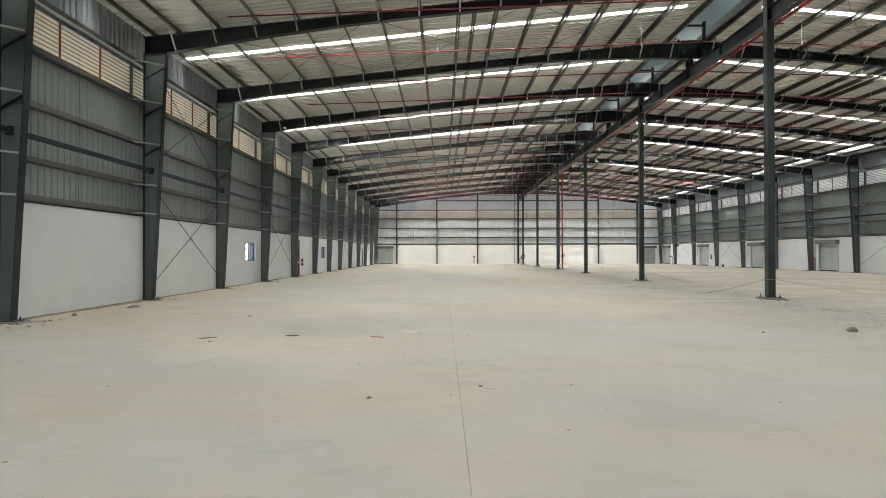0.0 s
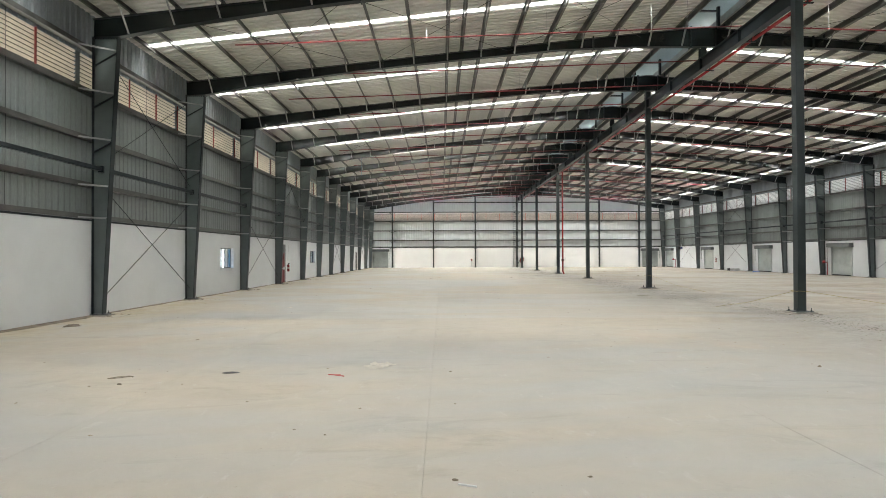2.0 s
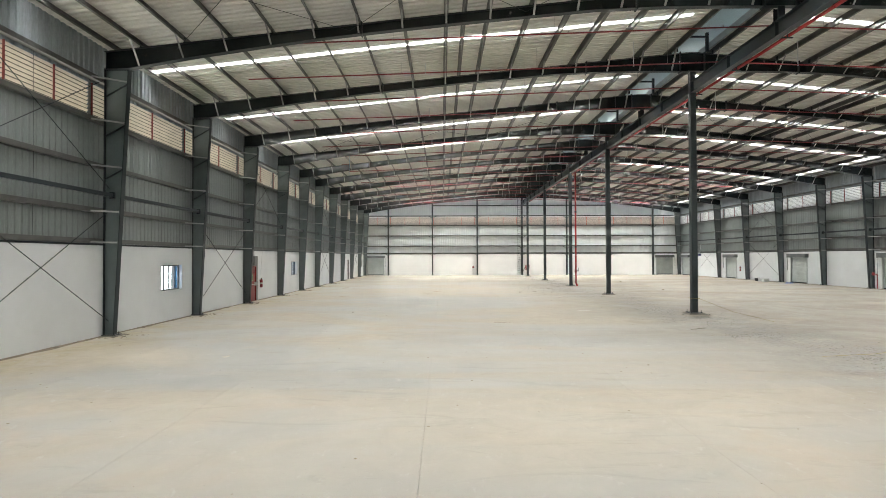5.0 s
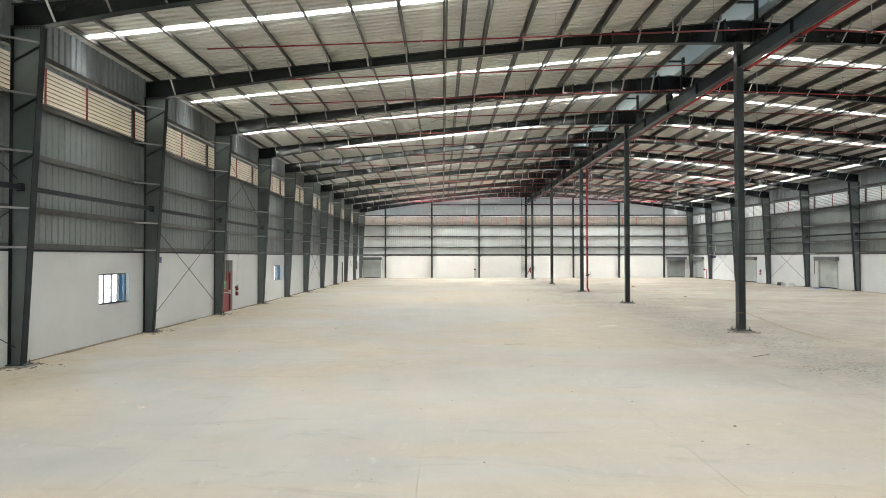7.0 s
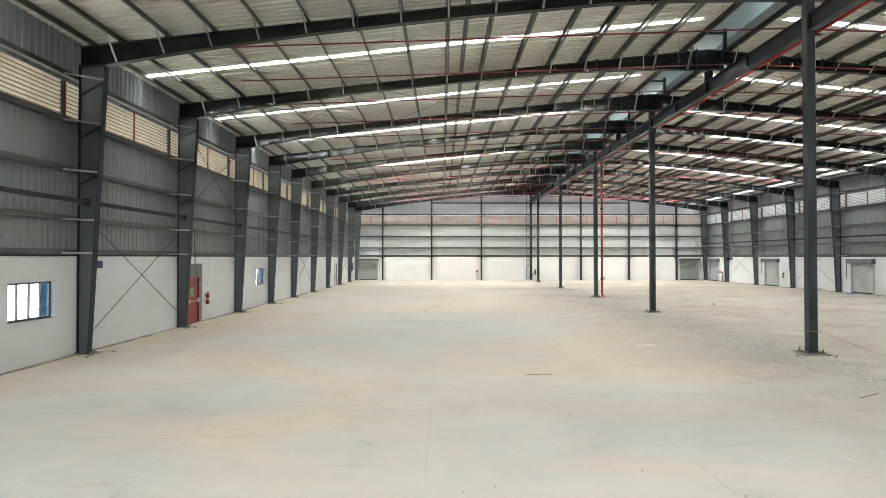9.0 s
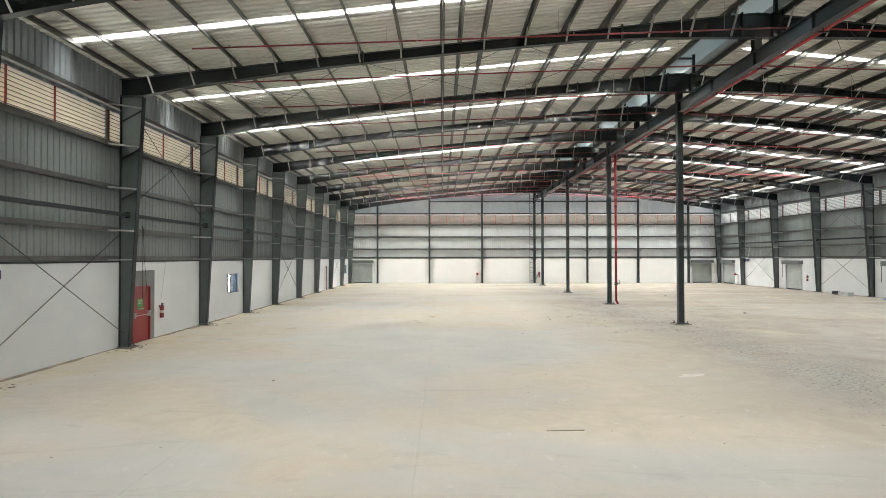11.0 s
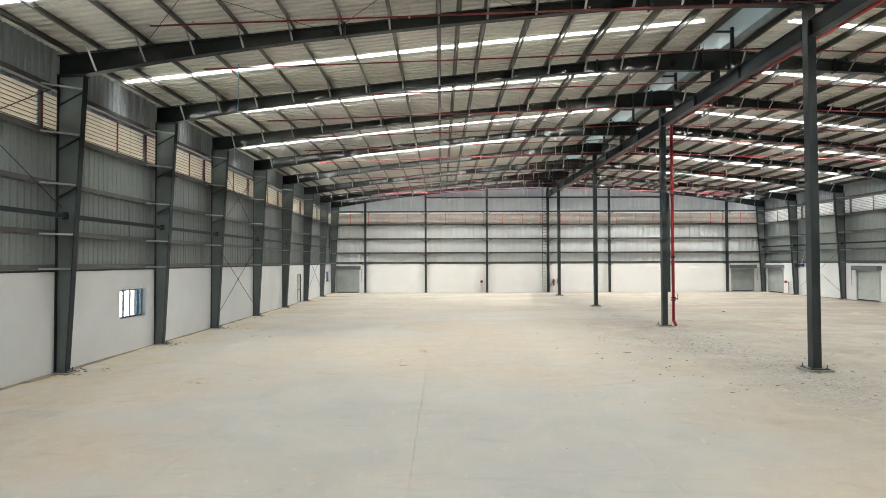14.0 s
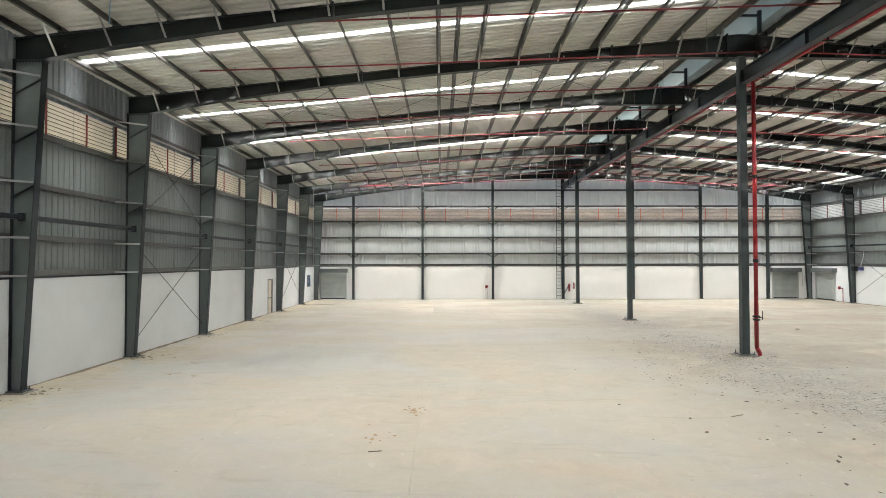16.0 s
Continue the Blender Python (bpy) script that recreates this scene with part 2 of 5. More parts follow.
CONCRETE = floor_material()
# one plaster in two tones: side walls darker, end wall lighter, as each is lit
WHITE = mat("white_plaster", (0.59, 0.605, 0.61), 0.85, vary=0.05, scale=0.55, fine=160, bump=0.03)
WHITE_END = mat("lit_white_plaster", (0.93, 0.93, 0.92), 0.8, vary=0.02, scale=0.7, fine=160, bump=0.05)
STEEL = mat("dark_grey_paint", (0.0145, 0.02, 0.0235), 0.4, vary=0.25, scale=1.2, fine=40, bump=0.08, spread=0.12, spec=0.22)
GLOSS = mat("glossy_dark_web_paint", (0.014, 0.0185, 0.02), 0.06, vary=0.25, scale=0.9, fine=30, bump=0.0, spec=0.5)
# lighter copy of STEEL: the light on the columns is put into the colour
LIT_STEEL = mat("lit_steel_paint", (0.03, 0.039, 0.042), 0.42, vary=0.22, scale=1.0, fine=40, bump=0.08, spread=0.1, spec=0.35)
# same paint as the column flanges, lightened for the light on the web
LIT_WEB = mat("lit_web_paint", (0.118, 0.142, 0.142), 0.4, vary=0.15, scale=1.1, fine=40, bump=0.06, spread=0.1)
GALV = mat("galvanised_steel", (0.34, 0.345, 0.34), 0.42, metal=0.55, vary=0.15, scale=2, fine=50, bump=0.1, spread=0.15)
PURLIN = mat("dull_purlin_steel", (0.085, 0.085, 0.08), 0.36, metal=0.45, vary=0.2, scale=1.5, fine=40, bump=0.1, spread=0.15)
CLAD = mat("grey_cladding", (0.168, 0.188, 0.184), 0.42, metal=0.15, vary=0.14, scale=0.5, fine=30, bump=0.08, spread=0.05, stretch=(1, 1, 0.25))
CLAD_TOP = mat("bare_galvanised_cladding", (0.27, 0.30, 0.315), 0.38, metal=0.25, vary=0.06, scale=0.6, fine=30, bump=0.0, spread=0.05, stretch=(1, 1, 0.25))
MAINRED = mat("bright_red_pipe_paint", (0.40, 0.018, 0.024), 0.32, vary=0.15, scale=2.0, fine=40, bump=0.05)
BAR = mat("dark_red_paint", (0.18, 0.022, 0.02), 0.45, vary=0.2, scale=2.0, fine=40, bump=0.08)
# end wall sheets: the lighter colour stands in for the stronger light there
CLAD_END = mat("lit_cladding", (0.67, 0.70, 0.71), 0.45, metal=0.05, vary=0.08, scale=0.5, fine=30, bump=0.08, spread=0.05, stretch=(1, 1, 0.25))
ROOF = mat("off_white_roof_sheet", (0.66, 0.655, 0.61), 0.5, vary=0.08, scale=0.35, fine=20, bump=0.06, stretch=(0.3, 1, 1))
# right wall copy of BLADE, whitened for the daylight on it
BLADE_R = mat("lit_louvre_blade", (0.84, 0.85, 0.84), 0.45, vary=0.06, scale=1.2, fine=30, bump=0.06)
BLADE_E = mat("pale_louvre_blade", (0.64, 0.58, 0.53), 0.45, vary=0.12, scale=0.8, fine=30, bump=0.06)
BLADE = mat("cream_louvre_blade", (0.66, 0.60, 0.52), 0.5, vary=0.1, scale=1.2, fine=30, bump=0.08)
REDP = mat("red_paint", (0.22, 0.016, 0.02), 0.35, vary=0.2, scale=2.0, fine=40, bump=0.08, spread=0.12)
ORANGE = mat("red_oxide_paint", (0.62, 0.10, 0.05), 0.5, vary=0.2, scale=2.0, fine=40, bump=0.08)
DOORRED = mat("red_door_paint", (0.19, 0.012, 0.017), 0.38, vary=0.15, scale=1.5, fine=30, bump=0.06)
GREYP = mat("grey_render", (0.16, 0.165, 0.165), 0.8, vary=0.15, scale=1.5, fine=40, bump=0.2)
HOOD = mat("dark_shutter_hood", (0.10, 0.11, 0.11), 0.45, vary=0.2, scale=2, fine=40, bump=0.1)
SHUT = mat("shutter_steel", (0.42, 0.455, 0.44), 0.42, metal=0.15, vary=0.15, scale=1.2, fine=30, bump=0.08, spread=0.08)
ALU = mat("white_aluminium", (0.55, 0.57, 0.58), 0.35, metal=0.3, vary=0.06, scale=2, fine=40, bump=0.05)
DARKALU = mat("dark_aluminium", (0.05, 0.055, 0.06), 0.35, vary=0.1, scale=2, fine=40, bump=0.05)
PLINTH = mat("rough_grout", (0.22, 0.20, 0.175), 0.9, vary=0.3, scale=6, fine=50, bump=0.6)
STONE = mat("debris_stone", (0.20, 0.17, 0.13), 0.9, vary=0.35, scale=8, fine=60, bump=0.6, spread=0.35)
MUD = mat("orange_mud", (0.36, 0.25, 0.15), 0.95, vary=0.3, scale=9, fine=60, bump=0.5)
DIRT = mat("dry_dirt", (0.19, 0.165, 0.135), 0.95, vary=0.35, scale=6, fine=60, bump=0.5)
CLOTH = mat("pale_plastic_sheet", (0.52, 0.485, 0.42), 0.6, vary=0.15, scale=6, fine=60, bump=0.2)
SCRAPRED = mat("red_plastic_strip", (0.42, 0.05, 0.05), 0.5, vary=0.2, scale=6, fine=40, bump=0.1)
NAVY = mat("navy_lamp_housing", (0.03, 0.035, 0.13), 0.4, vary=0.2, scale=6, fine=40, bump=0.1)
SPILL = mat("dried_plaster", (0.50, 0.49, 0.465), 0.85, vary=0.15, scale=5, fine=60, bump=0.2)
GREEN = mat("green_sign", (0.04, 0.25, 0.07), 0.5, vary=0.1, scale=5, fine=40, bump=0.02)
BLUE = mat("blue_plastic", (0.05, 0.14, 0.42), 0.45, vary=0.2, scale=5, fine=40, bump=0.1)
BLACK = mat("black_plastic", (0.02, 0.02, 0.021), 0.5, vary=0.2, scale=5, fine=40, bump=0.1)
CREAM = mat("cream_door_paint", (0.50, 0.45, 0.37), 0.5, vary=0.1, scale=2, fine=40, bump=0.06)
CLAD_HIGH = pane_material("translucent_gable_sheet", (0.95, 0.955, 0.93), 0.33)
SKYPANE = pane_material("translucent_roof_sheet", (0.93, 0.94, 0.92), 0.85)
GLASS = glass_material("clear_glass", (0.95, 0.98, 1.0))
REVEAL_TINT = glass_material("reveal_blue_tint", (0.16, 0.34, 0.52))
GRASS = mat("pale_gravel_ground", (0.36, 0.35, 0.31), 0.95, vary=0.3, scale=0.4, fine=10, bump=0.4)


# ---- mesh helpers ----
class Mesh:
    """Collects faces of one mesh."""

    def __init__(self):
        self.v, self.f = [], []

    def add(self, verts, faces):
        k = len(self.v)
        self.v += [tuple(p) for p in verts]
        self.f += [tuple(k + i for i in f) for f in faces]
        return self

    def box(self, x0, x1, y0, y1, z0, z1):
        return self.hexa([(x0, y0, z0), (x1, y0, z0), (x1, y1, z0), (x0, y1, z0), (x0, y0, z1), (x1, y0, z1), (x1, y1, z1), (x0, y1, z1)])

    def hexa(self, p):
        return self.add(p, [(3, 2, 1, 0), (4, 5, 6, 7), (0, 1, 5, 4), (1, 2, 6, 5), (2, 3, 7, 6), (3, 0, 4, 7)])

    def rounded(self, x0, x1, y0, y1, z0, z1, r):
        """A box with chamfered upright edges and top."""
        def ring(i, z):
            a, b, c, d, k = x0 + i, x1 - i, y0 + i, y1 - i, r
            return [(a + k, c, z), (b - k, c, z), (b, c + k, z), (b, d - k, z), (b - k, d, z), (a + k, d, z), (a, d - k, z), (a, c + k, z)]
        pts = ring(0, z0) + ring(0, z1 - r) + ring(r * 0.7, z1)
        fs = [tuple(range(7, -1, -1)), tuple(range(16, 24))]
        for j in (0, 8):
            fs += [(j + i, j + (i + 1) % 8, j + 8 + (i + 1) % 8, j + 8 + i) for i in range(8)]
        return self.add(pts, fs)

    def rod(self, a, b, r, n=8, r2=None):
        a, b = Vector(a), Vector(b)
        w = (b - a).normalized()
        s = w.orthogonal().normalized()
        t = w.cross(s)
        r2 = r if r2 is None else r2
        ring = [(math.cos(2 * math.pi * i / n), math.sin(2 * math.pi * i / n)) for i in range(n)]
        pts = [a + r * (c * s + d * t) for c, d in ring] + [b + r2 * (c * s + d * t) for c, d in ring]
        return self.add(pts, [(i, (i + 1) % n, n + (i + 1) % n, n + i) for i in range(n)] + [tuple(range(n - 1, -1, -1)), tuple(range(n, 2 * n))])

    def pipe(self, pts, r, n=8):
        for a, b in zip(pts, pts[1:]):
            self.rod(a, b, r, n)
        for p in pts[1:-1]:
            self.ball(p, r * 1.12, 6)
        return self

    def ball(self, c, r, n=8, sz=1.0):
        c = Vector(c)
        pts, fs, m = [], [], max(3, n // 2)
        for j in range(m + 1):
            a = math.pi * j / m
            pts += [c + Vector((r * math.sin(a) * math.cos(2 * math.pi * i / n), r * math.sin(a) * math.sin(2 * math.pi * i / n), r * sz * math.cos(a))) for i in range(n)]
        for j in range(m):
            fs += [(j * n + i, j * n + (i + 1) % n, (j + 1) * n + (i + 1) % n, (j + 1) * n + i) for i in range(n)]
        return self.add(pts, fs)

    def sweep(self, profile, a, b):
        """A closed profile of (p, q) offsets drawn from a to b; p lies level across the way, q up."""
        a, b = Vector(a), Vector(b)
        w = (b - a).normalized()
        side = Vector((0, 0, 1)).cross(w)
        side = side.normalized() if side.length > 1e-4 else Vector((1, 0, 0))
        up = w.cross(side)
        n = len(profile)
        pts = [a + p * side + q * up for p, q in profile] + [b + p * side + q * up for p, q in profile]
        return self.add(pts, [(i, (i + 1) % n, n + (i + 1) % n, n + i) for i in range(n)] + [tuple(range(n - 1, -1, -1)), tuple(range(n, 2 * n))])

    def data(self, name, material, smooth=False):
        me = bpy.data.meshes.new(name)
        me.from_pydata(self.v, [], self.f)
        me.materials.append(material)
        me.validate()
        bm = bmesh.new()
        bm.from_mesh(me)
        bmesh.ops.recalc_face_normals(bm, faces=bm.faces)
        bm.to_mesh(me)
        bm.free()
        if smooth:
            me.polygons.foreach_set("use_smooth", [True] * len(me.polygons))
        return me


def part(name, mesh, material, parent=None, label="", smooth=False):
    ob = new(name, mesh.data(name, material, smooth) if isinstance(mesh, Mesh) else mesh)
    ob.parent = parent
    if label:
        tagged(ob, label)
    return ob


def thing(name, label, category, place=(0, 0, 0), group="", kind="", turn=0.0):
    ob = new(name)
    ob.empty_display_size = 0.2
    ob.matrix_basis = pose(*place, 0, 0, turn)
    return tagged(ob, label, category, group, kind)


def c_section(w, h, t=0.006, lip=0.02):
    """A thin C profile, open to +p."""
    return [(0, 0), (w, 0), (w, lip), (w - t, lip), (w - t, t), (t, t), (t, h - t), (w - t, h - t), (w - t, h - lip), (w, h - lip), (w, h), (0, h)]


# ---- ground and floor ----
ground = part("ground", Mesh().box(-900, 900, -900, 900, -0.5, -0.2), GRASS)
tagged(ground, "pale gravel ground outside the hall", "ground", kind="structure")
floor = thing("floor", "dusty beige concrete floor with sawn joints", "floor", kind="structure")
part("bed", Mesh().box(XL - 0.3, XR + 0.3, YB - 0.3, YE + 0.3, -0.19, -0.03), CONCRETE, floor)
JOINTS = [XL - 0.25] + [0.1 + 3.92 * i for i in range(-2, 9)] + [XR + 0.25]
for xa, xb in zip(JOINTS, JOINTS[1:]):
    g = 0.002
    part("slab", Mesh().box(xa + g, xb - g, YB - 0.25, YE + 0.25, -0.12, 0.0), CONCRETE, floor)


# ---- walls ----
def wall_with_openings(m, axis, a, b, f0, f1, z1, holes):
    """A wall along the axis from a to b between faces f0 and f1, with holes (from, to, low, high)."""
    def put(s, e, lo, hi):
        if e - s > 1e-4 and hi - lo > 1e-4:
            if axis == "y":
                m.box(f0, f1, s, e, lo, hi)
            else:
                m.box(s, e, f0, f1, lo, hi)
    at = a
    for s, e, lo, hi in sorted(holes):
        put(at, s, -0.02, z1)
        put(s, e, -0.02, lo)
        put(s, e, hi, z1)
        at = e
    put(at, b, -0.02, z1)
    return m


WINDOWS = [(27.4, 29.14), (46.4, 48.12), (81.66, 83.36)]
WIN_Z = (1.25, 2.29)
SHUTTERS_R = [(45.55, 47.95), (56.8, 59.2), (69.2, 71.6), (81.3, 83.8)]
SHUTTERS_E = [(-10.34, -8.03), (30.93, 33.24)]
SHUT_H = 2.45
DOOR, DOOR2 = (37.42, 38.68), (70.92, 71.93)
T = 0.24
left_holes = [(a, b, *WIN_Z) for a, b in WINDOWS] + [(*DOOR, -0.02, 2.1), (*DOOR2, -0.02, 2.3)]
wall_left = thing("wall_left", "white plastered plinth wall with grey metal cladding above", "wall", kind="structure")
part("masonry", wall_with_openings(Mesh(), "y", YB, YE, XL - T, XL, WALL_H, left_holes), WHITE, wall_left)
wall_right = thing("wall_right", "white plastered plinth wall with grey metal cladding above", "wall", kind="structure")
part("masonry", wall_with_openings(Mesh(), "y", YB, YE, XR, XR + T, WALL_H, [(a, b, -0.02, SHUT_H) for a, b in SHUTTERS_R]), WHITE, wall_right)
wall_end = thing("wall_end", "white plinth wall and ribbed cladding, coloured lighter for the light there", "wall", kind="structure")
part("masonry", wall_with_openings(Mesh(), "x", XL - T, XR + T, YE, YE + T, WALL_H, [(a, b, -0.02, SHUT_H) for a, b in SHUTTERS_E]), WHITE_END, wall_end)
wall_back = thing("wall_back", "white plinth wall with pale cladding behind the walk", "wall", kind="structure")
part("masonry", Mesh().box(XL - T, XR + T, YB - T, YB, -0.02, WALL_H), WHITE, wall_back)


def ribbed(m, axis, a, b, face, out, z0, z1, top=None, deep=0.024):
    """Trapezoid-ribbed sheet along the axis, ribs upright; out is the way to the outside (+1 or -1)."""
    pitch = 0.26
    n = max(1, round((b - a) / pitch))
    p = (b - a) / n
    line = []
    for i in range(n):
        s = a + i * p
        line += [(s, 0), (s + p * 0.56, 0), (s + p * 0.66, deep), (s + p * 0.9, deep)]
    line.append((b, 0))
    pts = []
    for s, d in line:
        f = face + out * d
        hi = top(s) if top else z1
        pts += [(f, s, z0), (f, s, hi)] if axis == "y" else [(s, f, z0), (s, f, hi)]
    return m.add(pts, [(2 * i, 2 * i + 2, 2 * i + 3, 2 * i + 1) for i in range(len(line) - 1)])


EAVE = roof_z(HALF) + 0.22
CL, CR, CE = XL - 0.21, XR + 0.21, YE + 0.21
LOU = (7.16, 8.3)
for wall, face, out in ((wall_left, CL, -1), (wall_right, CR, 1)):
    for y0, y1 in [(a, b) for a, b in zip([YB] + FRAMES[:-1], FRAMES[:-1] + [YE])]:
        for z0, z1 in ((2.98, 4.2), (4.2, 5.67), (5.67, LOU[0]), (LOU[1], EAVE)):
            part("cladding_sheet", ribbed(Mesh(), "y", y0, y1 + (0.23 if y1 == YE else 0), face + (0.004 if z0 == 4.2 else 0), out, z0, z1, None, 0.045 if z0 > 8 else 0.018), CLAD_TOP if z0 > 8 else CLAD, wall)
EC = [XL - 0.23, -7.35, -1.05, 5.35, 11.75, 18.14, 24.34, 30.45, XR + 0.23]
for wall, face, out in ((wall_end, CE, 1), (wall_back, YB - 0.21, -1)):
    for x0, x1 in zip(EC, EC[1:]):
        for z0, z1 in ((2.98, 4.2), (4.2, 5.67), (5.67, LOU[0])):
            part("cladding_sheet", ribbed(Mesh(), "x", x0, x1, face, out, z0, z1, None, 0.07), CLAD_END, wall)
        part("cladding_sheet", ribbed(Mesh(), "x", x0, x1, face, out, LOU[1], 0, lambda s: roof_z(abs(s - XC)) + 0.24, 0.07), CLAD_HIGH, wall)
# dark flashing on top of the plinth walls
for name, m in (("trim_left", Mesh().box(XL - 0.2, XL + 0.02, YB, YE, 3.0, 3.06)), ("trim_right", Mesh().box(XR - 0.02, XR + 0.2, YB, YE, 3.0, 3.06)),
                ("trim_end", Mesh().box(XL, XR, YE - 0.02, YE + 0.2, 3.0, 3.06))):
    tagged(part(name, m, STEEL), "dark metal flashing along the plinth wall top", "trim", kind="structure")


# ---- louvres ----
def louvre(axis, a, b, face, out, posts, material, post_mat):
    label = "cream horizontal louvre blades with red upright bars" if material is not BLADE_R else "horizontal louvre blades coloured lighter for daylight, with red upright bars"
    lv = thing("louvre", label, "louvre", group="wall louvres")
    n, h = 9, LOU[1] - LOU[0]
    for i in range(n):
        zc = LOU[0] + h * (i + 0.5) / n
        y_in, y_out, t = 0.0, 0.085, 0.006
        prof = [(y_in, zc + 0.045), (y_out - t, zc - 0.058), (y_out, zc - 0.058), (y_out, zc - 0.046), (y_in + t, zc + 0.055), (y_in, zc + 0.055)]
        m = Mesh()
        k = len(prof)
        pts = []
        for s in (a, b):
            pts += [((face + out * p, s, z) if axis == "y" else (s, face + out * p, z)) for p, z in prof]
        m.add(pts, [(j, (j + 1) % k, k + (j + 1) % k, k + j) for j in range(k)] + [tuple(range(k)), tuple(range(2 * k - 1, k - 1, -1))])
        part("blade", m, material, lv)
        # added dark strip at each blade stands in for the shaded gap
        e = Mesh()
        d0, d1 = sorted((face - out * 0.002, face - out * 0.010))
        zz = LOU[0] + h * i / n
        part("blade_edge", e.box(d0, d1, a, b, zz - 0.010, zz + 0.010) if axis == "y" else e.box(a, b, d0, d1, zz - 0.010, zz + 0.010), PURLIN, lv, "dark strip standing in for the shade between blades")
    for s in posts:
        d0, d1 = sorted((face - out * 0.012, face - out * 0.05))
        m = Mesh().box(d0, d1, s - 0.022, s + 0.022, LOU[0], LOU[1]) if axis == "y" else Mesh().box(s - 0.022, s + 0.022, d0, d1, LOU[0], LOU[1])
        part("upright_bar", m, post_mat, lv, "red-painted steel bar")
    return lv


for face, out in ((CL, -1), (CR, 1)):
    for i, (y0, y1) in enumerate(zip([YB] + FRAMES[:-1], FRAMES[:-1] + [YE])):
        last = y1 == YE
        jam = YE + 0.22 if last else y1 - 0.58
        off = 2.35 if i < 5 else 1.45
        louvre("y", y0 - 0.38 if i else y0, jam, face, out, [y for y in (y0 + off - 1.9, y0 + off, y0 + off + 1.88) if y < jam - 0.2], BLADE if out < 0 else BLADE_R, BAR)
        if last:
            continue
        m = Mesh().box(min(face, face + out * 0.03), max(face, face + out * 0.03), jam, jam + 0.2, LOU[0], LOU[1])
        tagged(part("louvre_jamb", m, CLAD), "grey metal jamb panel between louvres", "panel", "louvre jambs")
reds = [-8.96, -7.06, -5.0, -2.93, -0.9, 1.04, 3.1, 5.01, 7.03, 9.1, 11.01, 13.1, 15.1, 16.96, 18.98, 21.05, 22.86, 24.94, 26.86, 28.9, 30.2, 32.1]
for x0, x1 in zip(EC, EC[1:]):
    louvre("x", x0, x1, CE, 1, [x for x in reds if x0 + 0.1 < x < x1 - 0.1], BLADE_E, ORANGE)


# ---- girts ----
girt_mesh = {}


def girt(axis, a, b, face, out, z):
    key = (axis, round(b - a, 3), out)
    if key not in girt_mesh:
        m, n = Mesh(), 12
        prof = [(0, -0.075), (0.19, -0.075), (0.19, -0.05), (0.184, -0.05), (0.184, -0.069), (0.006, -0.069), (0.006, 0.069), (0.184, 0.069), (0.184, 0.05), (0.19, 0.05), (0.19, 0.075), (0, 0.075)]
        pts = []
        for s in (0, b - a):
            pts += [((out * p, s, q) if axis == "y" else (s, out * p, q)) for p, q in prof]
        m.add(pts, [(j, (j + 1) % n, n + (j + 1) % n, n + j) for j in range(n)])
        girt_mesh[key] = m.data("girt", PURLIN)
    ob = new("girt", girt_mesh[key])
    ob.matrix_basis = pose(face, a, z) if axis == "y" else pose(a, face, z)
    tagged(ob, "dark grey cold-formed steel girt carrying the wall cladding", "girt", "wall girts")


for y0, y1 in zip([YB] + FRAMES[:-1], FRAMES[:-1] + [YE]):
    for z in LEVELS:
        girt("y", y0 + 0.002, y1 - 0.002, XL - 0.01, -1, z + 0.03)
        girt("y", y0 + 0.002, y1 - 0.002, XR + 0.01, 1, z + 0.03)
for x0, x1 in zip(EC, EC[1:]):
    for z in LEVELS + [9.93]:
        if z < 9 or (x0 > -3 and x1 < 26):
            girt("x", max(x0, XL) + 0.002, min(x1, XR) - 0.002, YE + 0.01, 1, z + 0.03)


